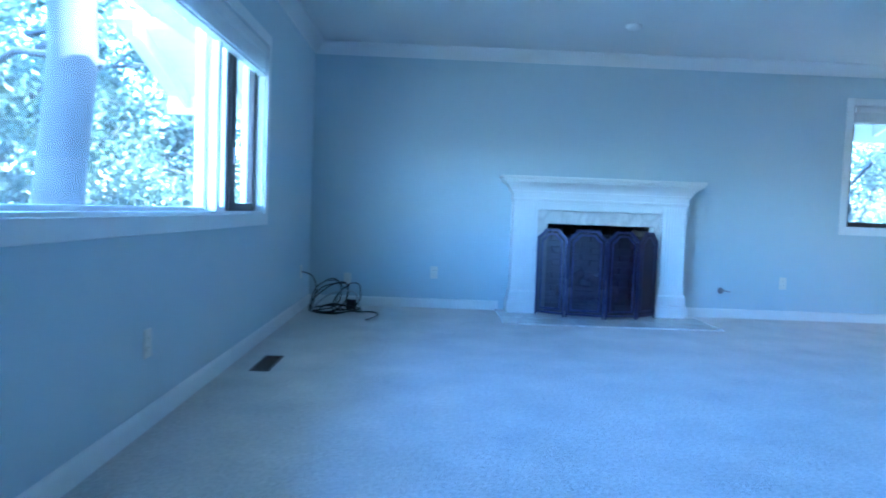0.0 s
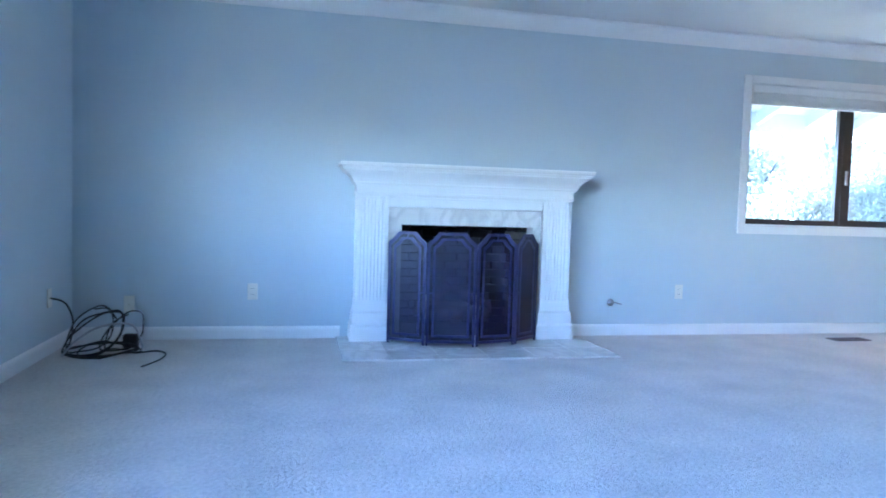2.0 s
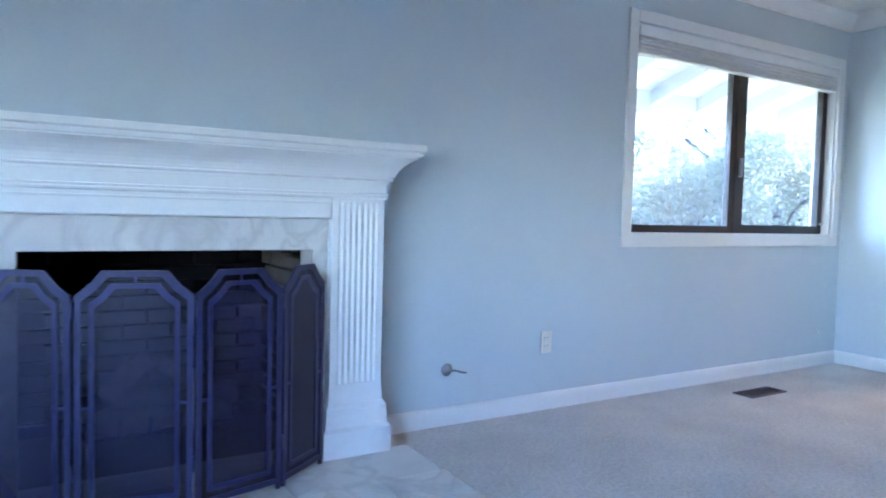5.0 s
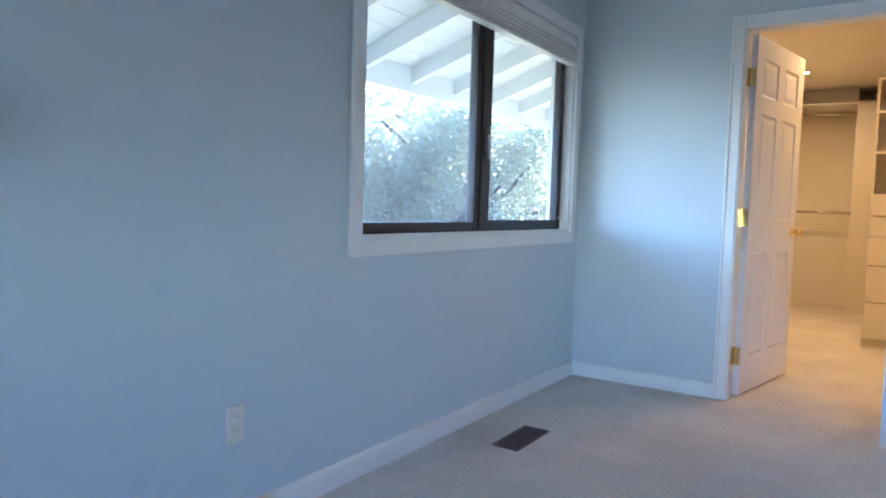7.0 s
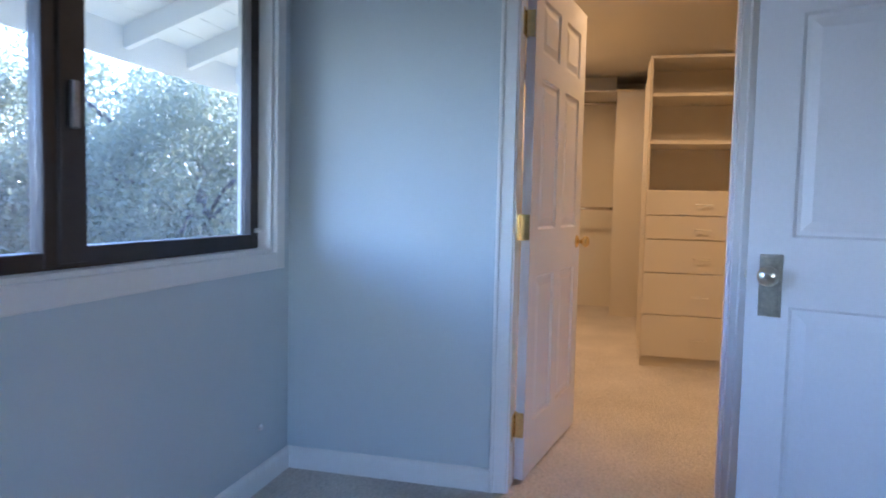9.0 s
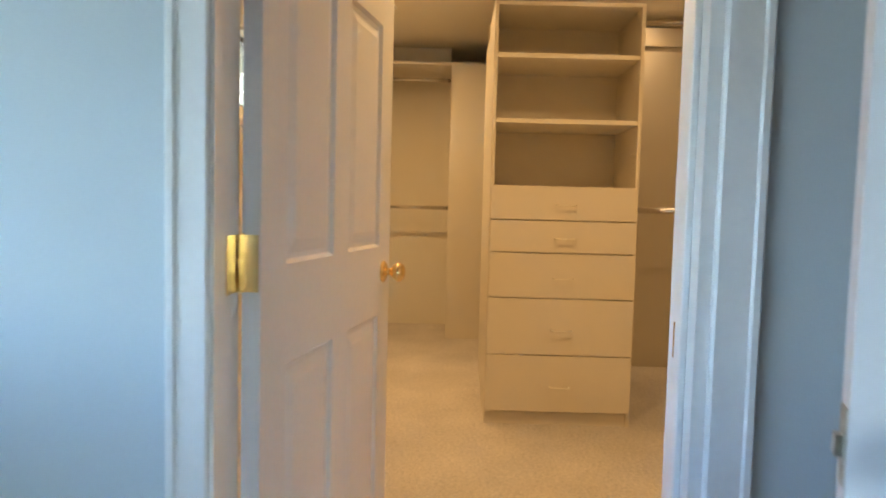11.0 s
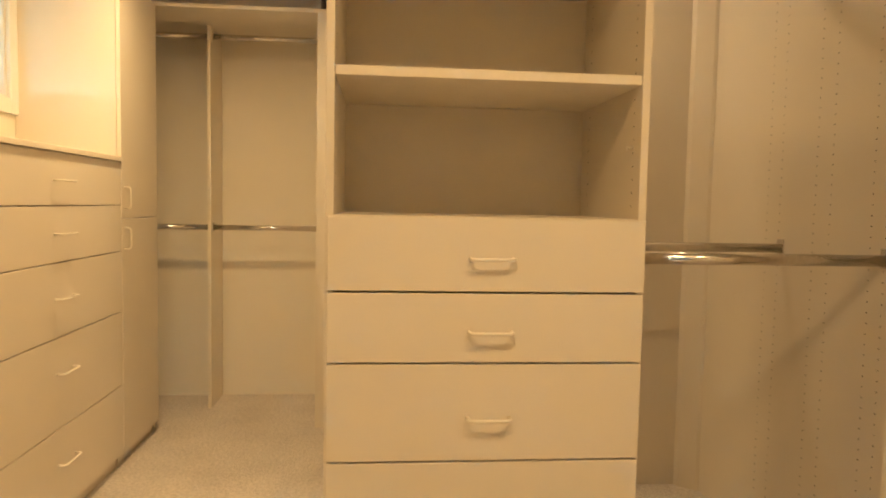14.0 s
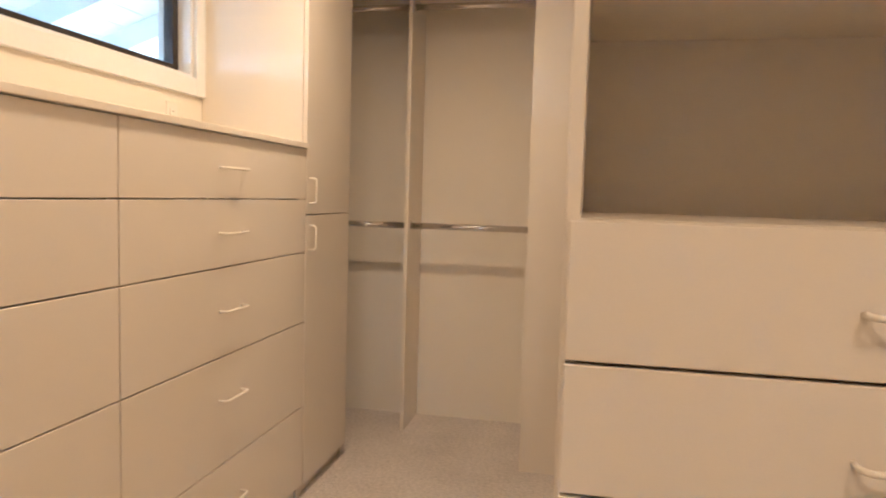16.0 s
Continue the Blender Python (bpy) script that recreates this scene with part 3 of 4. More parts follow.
box(shell, FB[0] - 0.14, FB[1] + 0.14, Y1 + 0.15, Y1 + 0.70, 1.1, 1.18)
box(shell, FB[0] - 0.14, FB[1] + 0.14, Y1, Y1 + 0.70, -0.08, 0.006)
part("shell", shell, SOOT, fbx)
bk = boxm(-0.095, 0.095, -0.028, 0.028, -0.028, 0.028, 0.004)
bricks = bpy.data.meshes.new("brick")
bk.to_mesh(bricks)
bk.free()
bricks.materials.append(BRICK)
# same brick in a near-black colour, for the back row only
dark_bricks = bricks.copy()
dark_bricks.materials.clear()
dark_bricks.materials.append(DARKBRICK)
for row in range(14):
    zz = 0.04 + row * 0.066
    off = 0.1 if row % 2 else 0.0
    spots = [(FB[0] - 0.035, Y1 + 0.03 + off + i * 0.2, 90) for i in range(3)] + [(FB[1] + 0.035, Y1 + 0.03 + off + i * 0.2, 90) for i in range(3)]
    spots += [(FB[0] + 0.08 + off + i * 0.2, Y1 + 0.60, 0) for i in range(5)]
    for bx, by, rz in spots:
        if rz and by > Y1 + 0.56:
            continue
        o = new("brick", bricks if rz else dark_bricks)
        o.parent = fbx
        o.matrix_parent_inverse = fbx.matrix_basis.inverted()
        o.matrix_basis = pose(bx, max(by, Y1 + 0.25) if rz and by < Y1 + 0.25 and off == 0 else by, zz, 0, 0, rz)


def log(bm, a, b, r, seed):
    rnd = random.Random(seed)
    a, b = Vector(a), Vector(b)
    d = (b - a).normalized()
    u = d.orthogonal().normalized()
    w = d.cross(u)
    rings = []
    for i in range(9):
        c = a.lerp(b, i / 8) + u * rnd.uniform(-0.008, 0.008)
        rr = r * (0.85 + 0.25 * rnd.random()) * (0.8 if i in (0, 8) else 1)
        rings.append([bm.verts.new(c + rr * (0.85 + 0.3 * rnd.random()) * (math.cos(k * math.pi / 6) * u + math.sin(k * math.pi / 6) * w)) for k in range(12)])
    for p, q in zip(rings, rings[1:]):
        for k in range(12):
            f = bm.faces.new((p[k], p[(k + 1) % 12], q[(k + 1) % 12], q[k]))
            f.smooth = True
    bm.faces.new(rings[0][::-1])
    bm.faces.new(rings[-1])
    return bm


logs = base("gas_log_set", (1.655, 6.42, 0.006), "grey ceramic gas logs on an iron grate", "fireplace logs")
for i, (a, b, r) in enumerate((((1.36, 6.50, 0.17), (1.98, 6.52, 0.18), 0.06), ((1.40, 6.36, 0.15), (1.92, 6.38, 0.15), 0.052), ((1.45, 6.40, 0.24), (1.62, 6.52, 0.36), 0.042), ((1.85, 6.38, 0.23), (1.66, 6.52, 0.33), 0.045))):
    part("log", log(bmesh.new(), a, b, r, i), LOG, logs)
gr = bmesh.new()
for i in range(6):
    gx = 1.38 + i * 0.11
    tube(gr, [(gx, 6.30, 0.17), (gx, 6.31, 0.10), (gx, 6.58, 0.10)], 0.008, 6)
for gy in (6.34, 6.55):
    tube(gr, [(1.36, gy, 0.092), (1.95, gy, 0.092)], 0.008, 6)
    for gx in (1.40, 1.91):
        tube(gr, [(gx, gy, 0.006), (gx, gy, 0.092)], 0.008, 6)
part("grate", gr, IRON, logs, "black iron grate")

# folding fire screen
screen = base("fire_screen", (1.655, 5.85, 0.011), "black four-panel folding fire screen with clipped corners", "fire screen")
feet = [(1.055, 5.915), (1.305, 5.772), (1.645, 5.70), (1.955, 5.775), (2.17, 5.94)]
for (ax, ay), (bx, by) in zip(feet, feet[1:]):
    dx, dy = bx - ax, by - ay
    w = math.hypot(dx, dy)
    m = pose(ax, ay, 0.011, 0, 0, math.degrees(math.atan2(dy, dx)))

    def octo(inset, c):
        a, b, z0, z1 = inset + 0.004, w - inset - 0.004, 0.02 + inset, 0.785 - inset
        k = c * 0.5
        return [(a, 0, z0), (b, 0, z0), (b, 0, z1 - c), (b - k, 0, z1 - k * 1.2), (b - c, 0, z1), (a + c, 0, z1), (a + k, 0, z1 - k * 1.2), (a, 0, z1 - c)]

    def flatbar(bm, pts, half, thick):
        n = len(pts)
        cx, cz = sum(p[0] for p in pts) / n, sum(p[2] for p in pts) / n
        outer = [Vector(p) for p in pts]
        inner = []
        for p in outer:
            inner.append(Vector((p.x + (2 * half if p.x < cx else -2 * half), 0, p.z + (2 * half if p.z < cz else -2 * half))))
        for i in range(n):
            j = (i + 1) % n
            q = [outer[i], outer[j], inner[j], inner[i]]
            lo = [bm.verts.new((v.x, -thick, v.z)) for v in q]
            hi = [bm.verts.new((v.x, thick, v.z)) for v in q]
            bm.faces.new(lo)
            bm.faces.new(hi[::-1])
            for k in range(4):
                bm.faces.new((lo[k], hi[k], hi[(k + 1) % 4], lo[(k + 1) % 4]))
        return bm

    fr = flatbar(bmesh.new(), octo(0.0, 0.075), 0.0095, 0.006)
    flatbar(fr, octo(0.040, 0.06), 0.0075, 0.004)
    for bxx in (w / 2,):
        box(fr, bxx - 0.004, bxx + 0.004, -0.003, 0.003, 0.74, 0.785)
        box(fr, bxx - 0.004, bxx + 0.004, -0.003, 0.003, 0.02, 0.062)
    for za in (0.36,):
        box(fr, 0.004, 0.045, -0.003, 0.003, za, za + 0.009)
        box(fr, w - 0.045, w - 0.004, -0.003, 0.003, za, za + 0.009)
    fr.transform(m)
    pf = part("panel_frame", fr, IRON, screen)
    net = bmesh.new()
    vs = [net.verts.new((x, 0.002, z)) for x, _, z in octo(0.006, 0.072)]
    net.faces.new(vs)
    net.transform(m)
    part("wire_mesh", net, WIREMESH, pf, "fine dark wire mesh")
    for fx in (0.006, w - 0.02):
        ft = boxm(fx, fx + 0.014, -0.006, 0.006, 0.0, 0.021)
        ft.transform(m)
        part("foot", ft, IRON, pf)
for hx_, hy_ in feet[1:4]:
    for hz in (0.15, 0.65):
        part("hinge", tube(bmesh.new(), [(hx_, hy_ - 0.004, hz), (hx_, hy_ - 0.004, hz + 0.05)], 0.006, 8), IRON, screen)
for piece in (fire, surround, hearth, fbx, logs, screen):
    piece.location.x += SET


# ---- closet fittings ----
def wire_pull(x, y, z, n, across, w=0.10):
    """A bent wire pull; n: the way it stands off the front; across: the way its bar runs."""
    n, a = Vector(n), Vector(across)
    o = Vector((x, y, z))
    h = w / 2
    pts = [o - a * h, o - a * h + n * 0.018, o - a * (h - 0.004) + n * 0.026, o - a * (h - 0.012) + n * 0.030,
           o + a * (h - 0.012) + n * 0.030, o + a * (h - 0.004) + n * 0.026, o + a * h + n * 0.018, o + a * h]
    return tube(bmesh.new(), pts, 0.0042, 8)


def hole_rows(bm, spots, n, r=0.0026):
    """Shelf-pin holes as shallow dark discs, their inner shade put into colour; spots: places, n: the panel's normal.
    """
    n = Vector(n)
    u = n.orthogonal().normalized()
    w = n.cross(u)
    for p in spots:
        c = Vector(p) + n * 0.0006
        bm.faces.new([bm.verts.new(c + r * (math.cos(k * math.pi / 3) * u + math.sin(k * math.pi / 3) * w)) for k in range(6)])
    return bm


# drawer tower facing the doorway
TX0, TX1, TY0, TY1, TZ = 8.541, 9.031, 3.914, 4.668, 2.158
tower = base("drawer_tower", (8.78, 4.29, 0), "almond melamine closet tower with five drawers and open shelves", "closet unit")
tk = 0.019
part("side_panel", boxm(TX0 + 0.002, TX1, TY0, TY0 + tk, 0, TZ, 0.001), MELA, tower)
part("side_panel", boxm(TX0 + 0.002, TX1, TY1 - tk, TY1, 0, TZ, 0.001), MELA, tower)
part("back_panel", boxm(TX1 - 0.012, TX1 - 0.002, TY0 + tk, TY1 - tk, 0.08, TZ - tk), MELA, tower)
part("top_panel", boxm(TX0 + 0.004, TX1 - 0.012, TY0 + tk, TY1 - tk, TZ - tk, TZ - 0.0005), MELA_EDGE, tower)
part("deck", boxm(TX0 + 0.004, TX1 - 0.012, TY0 + tk, TY1 - tk, 1.218, 1.238), MELA, tower)
for zs in (1.554, 1.880):
    part("shelf", boxm(TX0 + 0.006, TX1 - 0.014, TY0 + tk + 0.001, TY1 - tk - 0.001, zs, zs + 0.022, 0.001), MELA_EDGE, tower)
part("kickboard", boxm(TX0 + 0.012, TX0 + 0.027, TY0 + tk, TY1 - tk, 0, 0.074), MELA, tower)
cuts = [0.074, 0.370, 0.664, 0.897, 1.063, 1.238]
for a, b in zip(cuts, cuts[1:]):
    d = part("drawer_front", boxm(TX0 - 0.018, TX0, TY0 + 0.006, TY1 - 0.006, a + 0.0025, b - 0.0025, 0.0015), MELA, tower)
    zc = b - (b - a) * 0.55
    part("handle", wire_pull(TX0 - 0.018, 4.285, zc, (-1, 0, 0), (0, 1, 0)), HANDLE, d, "almond wire pull")
hs = []
for yy, nn in ((TY0 + tk, 1), (TY1 - tk, -1)):
    for xx in (TX0 + 0.05, TX1 - 0.08):
        hs.append(((xx, yy), nn))
hb = bmesh.new()
for (xx, yy), nn in hs:
    hole_rows(hb, [(xx, yy, 1.27 + 0.032 * i) for i in range(26)], (0, nn, 0))
tagged(part("pin_hole_discs", hb, SLOT_SHADE, tower), "dark discs painted for small shelf-pin holes", kind="stuff")
part("shelf_pin", lathe(bmesh.new(), [(0, 0.003), (0.012, 0.003), (0.013, 0.006), (0.016, 0.006)], (TX0 + 0.05, TY0 + tk, 1.41), (0, 1, 0), 10), HANDLE, tower)

# panel that runs back from the tower, and the hanging bays beside it
solid("tower_back_panel", boxm(TX1 + 0.002, 9.70, 4.635, 4.655, 0, TZ), MELA, "almond melamine panel behind the drawer tower", "closet panel")
bay = base("hanging_bay", (9.3, 3.5, 0), "almond melamine double-hang closet bay with chrome rods", "closet unit")
part("side_panel", boxm(8.362, 9.93, 3.081, 3.10, 0, 2.40), MELA, bay)
part("back_panel", boxm(9.93, 9.95, 3.081, 4.635, 0, 2.40), MELA, bay)
part("corner_filler", prism(bmesh.new(), [(9.929, 3.101), (9.929, 3.185), (9.905, 3.175), (9.855, 3.115), (9.85, 3.101)], 0, 2.40), MELA, bay)
for rx, rz in ((8.79, 1.128), (8.79, 2.13), (9.31, 1.13), (9.31, 2.112)):
    y_end = TY0 if rx < TX1 else 4.635
    rod = tube(bmesh.new(), [(rx, 3.104, rz), (rx, y_end - 0.001, rz)], 0.0165, 16)
    r = part("rod", rod, CHROME, bay, "chrome hanging rod")
    for yy in (3.10, y_end - 0.006):
        part("socket", boxm(rx - 0.021, rx + 0.021, yy, yy + 0.006, rz - 0.024, rz + 0.034, 0.002), CHROME, r)
hb = bmesh.new()
for xx in (8.80, 8.86, 9.05, 9.13, 9.33, 9.41):
    hole_rows(hb, [(xx, 3.10, 0.2 + 0.032 * i) for i in range(64)], (0, 1, 0))
tagged(part("pin_hole_discs", hb, SLOT_SHADE, bay), "dark discs painted for small shelf-pin holes", kind="stuff")

# hanging section along the side wall
side = base("side_hanging_unit", (7.5, 3.1, 0), "almond melamine closet section with a chrome rod", "closet unit")
part("end_panel", boxm(8.331, 8.350, 2.782, 3.43, 0, 2.40, 0.001), MELA, side)
part("end_panel", boxm(6.60, 6.619, 2.782, 3.43, 0, 2.40, 0.001), MELA, side)
for rz in (1.105, 2.10):
    r = part("rod", tube(bmesh.new(), [(6.62, 3.375, rz), (8.329, 3.375, rz)], 0.0165, 16), CHROME, side, "chrome hanging rod")
    part("socket", boxm(8.325, 8.331, 3.354, 3.396, rz - 0.024, rz + 0.034, 0.002), CHROME, r)
hb = bmesh.new()
for yy in (3.40, 3.14, 3.08, 2.84):
    hole_rows(hb, [(8.331, yy, 0.2 + 0.032 * i) for i in range(64)], (-1, 0, 0))
tagged(part("pin_hole_discs", hb, SLOT_SHADE, side), "dark discs painted for small shelf-pin holes", kind="stuff")

# drawer dresser under the closet window
DY = 5.757
dres = []
rows = [0.060, 0.390, 0.738, 1.020, 1.232, 1.432]
for i, (a, b) in enumerate(((9.141, 10.262), (8.02, 9.139), (6.90, 8.018))):
    u = base("drawer_dresser", ((a + b) / 2, 5.95, 0), "almond melamine chest of five wide drawers", "chest of drawers", "chests under the closet window")
    part("side_panel", boxm(a, a + tk, DY + 0.002, CY1 - 0.002, 0, 1.432), MELA, u)
    part("side_panel", boxm(b - tk, b, DY + 0.002, CY1 - 0.002, 0, 1.432), MELA, u)
    part("back_panel", boxm(a + tk, b - tk, CY1 - 0.012, CY1 - 0.002, 0.08, 1.432), MELA, u)
    part("kickboard", boxm(a + tk, b - tk, DY + 0.012, DY + 0.026, 0, 0.084), MELA, u)
    for p, q in zip(rows, rows[1:]):
        d = part("drawer_front", boxm(a + 0.002, b - 0.002, DY - 0.018, DY, p + 0.002, q - 0.002, 0.0015), MELA, u)
        zc = q - (0.105 if q - p < 0.25 else 0.135)
        hx0 = a + (b - a) * 0.455
        part("handle", wire_pull(hx0 + 0.02, DY - 0.018, zc, (0, -1, 0), (1, 0, 0), 0.14), HANDLE, d, "almond wire pull")
solid("dresser_top", boxm(6.90, 10.258, DY - 0.030, CY1 - 0.002, 1.433, 1.454, 0.002), MELA_EDGE, "almond melamine counter over the drawers", "countertop")

# tall cabinet beside it
tall = base("tall_cabinet", (10.51, 5.95, 0), "tall almond melamine cabinet with two doors", "cabinet")
part("side_panel", boxm(10.264, 10.283, DY + 0.002, CY1 - 0.002, 0, 2.29), MELA, tall)
part("side_panel", boxm(10.755, 10.774, DY + 0.002, CY1 - 0.002, 0, 2.29), MELA, tall)
part("top_panel", boxm(10.283, 10.755, DY + 0.004, CY1 - 0.002, 2.27, 2.29), MELA, tall)
part("back_panel", boxm(10.283, 10.755, CY1 - 0.012, CY1 - 0.002, 0.08, 2.27), MELA, tall)
part("kickboard", boxm(10.283, 10.755, DY + 0.012, DY + 0.026, 0, 0.08), MELA, tall)
for za, zb, hz in ((0.055, 1.168, 1.077), (1.172, 2.288, 1.267)):
    d = part("door", boxm(10.266, 10.772, DY - 0.018, DY, za, zb, 0.0015), MELA, tall)
    part("handle", wire_pull(10.30, DY - 0.018, hz, (0, -1, 0), (0, 0, 1)), HANDLE, d, "almond wire pull")

# hanging section on the end wall
endu = base("end_hanging_unit", (11.1, 5.4, 0), "almond melamine double-hang closet section with chrome rods", "closet unit")
part("filler_panel", boxm(10.78, 10.80, 3.95, 4.895, 0, 2.285), MELA, endu)
part("side_panel", boxm(10.80, 11.455, 4.866, 4.885, 0, 2.285), MELA, endu)
part("divider", boxm(11.157, 11.455, 5.55, 5.569, 0, 2.285), MELA_EDGE, endu)
part("shelf", boxm(10.79, 11.455, 3.95, 6.195, 2.287, 2.308, 0.001), MELA_EDGE, endu)
part("upper_box", boxm(11.05, 11.455, 4.90, 6.195, 2.309, CLOSET_CEIL - 0.002), MELA, endu)
for rz in (1.10, 2.232):
    for ya, yb in ((4.896, 5.549), (5.57, 6.19)):
        r = part("rod", tube(bmesh.new(), [(11.21, ya, rz), (11.21, yb, rz)], 0.0165, 16), CHROME, endu, "chrome hanging rod")
        part("socket", boxm(11.19, 11.23, ya, ya + 0.005, rz - 0.024, rz + 0.03, 0.002), CHROME, r)
        part("socket", boxm(11.19, 11.23, yb - 0.005, yb, rz - 0.024, rz + 0.03, 0.002), CHROME, r)

# recessed downlights
for lx, ly, _ in LAMPS:
    dl = base("downlight", (lx, ly, CLOSET_CEIL), "white-trimmed recessed ceiling downlight, lit warm", "ceiling light", "closet downlights")
    part("trim_ring", lathe(bmesh.new(), [(-0.0005, 0.085), (0.004, 0.086), (0.007, 0.080), (0.005, 0.066), (0.0, 0.064)], (lx, ly, CLOSET_CEIL), (0, 0, -1), 28), TRIM, dl)
    part("lens", lathe(bmesh.new(), [(0.0045, 0.063), (0.006, 0.05)], (lx, ly, CLOSET_CEIL), (0, 0, -1), 24), BULB, dl, "glowing frosted lens")


# ---- bedroom small things ----
def outlet(x, y, z, n, label, jack=False, group="wall outlets"):
    """A cover plate on a wall; n: the wall's normal."""
    n = Vector(n)
    a = Vector((0, 0, 1)).cross(n)
    o = Vector((x, y, z))
    rot = Matrix((a, n, Vector((0, 0, 1)))).transposed().to_4x4()
    m = Matrix.Translation(o) @ rot
    e = base("wall_outlet", o, label, "outlet", group)
    p = boxm(-0.035, 0.035, 0, 0.006, -0.058, 0.058, 0.002)
    p.transform(m)
    part("cover_plate", p, IVORY, e)
    if jack:
        s = lathe(bmesh.new(), [(0.005, 0.006), (0.012, 0.006), (0.013, 0.004)], (0, 0, 0), (0, 1, 0), 12)
        s.transform(m)
        part("jack", s, PEWTER, e)
        return e
    for dz in (-0.02, 0.02):
        s = boxm(-0.017, 0.017, 0.005, 0.0085, dz - 0.014, dz + 0.014, 0.003)
        s.transform(m)
        r = part("receptacle", s, IVORY, e)
        # thin dark bars carry the shade of the open slots as colour
        sl = bmesh.new()
        for dx in (-0.006, 0.006):
            box(sl, dx - 0.001, dx + 0.001, 0.0082, 0.0088, dz - 0.002, dz + 0.006)
        sl.transform(m)
        part("slot_marks", sl, SLOT_SHADE, r)
    return e


outlet(0.123, Y1, 0.335, (0, -1, 0), "ivory duplex wall outlet above the baseboard")
outlet(3.46, Y1, 0.350, (0, -1, 0), "ivory duplex wall outlet above the baseboard")
outlet(-0.69, Y1, 0.245, (0, -1, 0), "ivory cable jack plate beside coiled cables", True)
outlet(X0, 5.72, 0.34, (1, 0, 0), "ivory jack plate with a cable coming out", True)
outlet(X0, 2.44, 0.345, (1, 0, 0), "ivory duplex wall outlet under the window")
outlet(10.05, CY1, 1.53, (0, -1, 0), "ivory duplex outlet above the closet counter")

gv = base("gas_valve", (2.865, Y1, 0.262), "chrome gas key valve on the wall", "gas valve")
part("rose", lathe(bmesh.new(), [(0, 0.030), (0.004, 0.030), (0.010, 0.022), (0.014, 0.012), (0.03, 0.010)], (2.865, Y1, 0.262), (0, -1, 0)), STEEL, gv)
part("key", tube(bmesh.new(), [(2.865, Y1 - 0.028, 0.262), (2.875, Y1 - 0.06, 0.270), (2.90, Y1 - 0.075, 0.262), (2.925, Y1 - 0.078, 0.258)], 0.005, 8), STEEL, gv)
solid("wall_plug", lathe(bmesh.new(), [(0, 0.012), (0.008, 0.011), (0.012, 0.007)], (5.89, Y1, 0.235), (0, -1, 0), 14), TRIM, "small white plug on the blue wall", "wall plug")
solid("picture_hook", lathe(bmesh.new(), [(0, 0.004), (0.018, 0.004), (0.019, 0.007), (0.022, 0.006)], (X1, 5.718, 1.885), (-1, 0, 0), 10), PEWTER, "small bare nail in the light blue wall", "nail")
sd = base("smoke_detector", (1.61, 5.15, CEIL), "round white smoke detector on the ceiling", "smoke detector")
part("cover", lathe(bmesh.new(), [(0, 0.062), (0.006, 0.064), (0.018, 0.060), (0.028, 0.048), (0.032, 0.02)], (1.61, 5.15, CEIL), (0, 0, -1), 28), VINYL, sd)
part("grille", lathe(bmesh.new(), [(0.0321, 0.012), (0.036, 0.010)], (1.61, 5.15, CEIL), (0, 0, -1), 16), VINYL, sd)


def register(x0, x1, y0, y1, along):
    v = base("floor_register", ((x0 + x1) / 2, (y0 + y1) / 2, 0), "brown steel floor heating register in carpet", "floor vent", "floor registers")
    f = bmesh.new()
    r = 0.014
    box(f, x0, x1, y0, y0 + r, 0, 0.007, 0.002)
    box(f, x0, x1, y1 - r, y1, 0, 0.007, 0.002)
    box(f, x0, x0 + r, y0 + r, y1 - r, 0, 0.007, 0.002)
    box(f, x1 - r, x1, y0 + r, y1 - r, 0, 0.007, 0.002)
    part("frame", f, VENTM, v)
    # dark sheet on the floor in place of the shaded duct opening
    part("duct_shade", boxm(x0 + r, x1 - r, y0 + r, y1 - r, 0.0, 0.0015), SLOT_SHADE, v)
    n = 22
    for i in range(n):
        s = bmesh.new()
        if along == "x":
            c = x0 + r + (x1 - x0 - 2 * r) * (i + 0.5) / n
            box(s, c - 0.0022, c + 0.0022, y0 + r, y1 - r, 0.0015, 0.006)
        else:
            c = y0 + r + (y1 - y0 - 2 * r) * (i + 0.5) / n
            box(s, x0 + r, x1 - r, c - 0.0022, c + 0.0022, 0.0015, 0.006)
        part("slat", s, VENTM, v)
    return v


register(4.66, 4.985, 5.79, 5.92, "x")
register(-0.90, -0.79, 3.45, 3.83, "y")

# coil of cables in the corner
def cable(name, pts, r, material, label):
    """A cable through points, rounded by a spline."""
    p = [Vector(q) for q in pts]
    out = []
    for i in range(len(p) - 1):
        a, b, c, d = p[max(i - 1, 0)], p[i], p[i + 1], p[min(i + 2, len(p) - 1)]
        for k in range(8):
            t = k / 8
            out.append(0.5 * ((2 * b) + (c - a) * t + (2 * a - 5 * b + 4 * c - d) * t * t + (3 * b - a - 3 * c + d) * t ** 3))
    out.append(p[-1])
    return solid(name, tube(bmesh.new(), out, r, 8), material, label, "cable", "cables coiled in the corner")


rnd = random.Random(7)


def loop(cx, cy, r, z, height, turns, phase, squash=0.7):
    """Loose turns that lean up: one side on the carpet, the other raised."""
    pts = []
    for i in range(int(turns * 9) + 1):
        a = phase + 2 * math.pi * i / 9
        k = r * (1 + 0.16 * rnd.uniform(-1, 1))
        x, y = cx + k * math.cos(a), cy + k * squash * math.sin(a)
        pts.append((max(x, X0 + 0.025), min(y, Y1 - 0.025), max(0.007, z + height * (0.5 + 0.5 * math.sin(a + 0.4)) ** 1.3 + rnd.uniform(-0.012, 0.015))))
    return pts


BLK = "thin black cable looped loosely on the carpet"
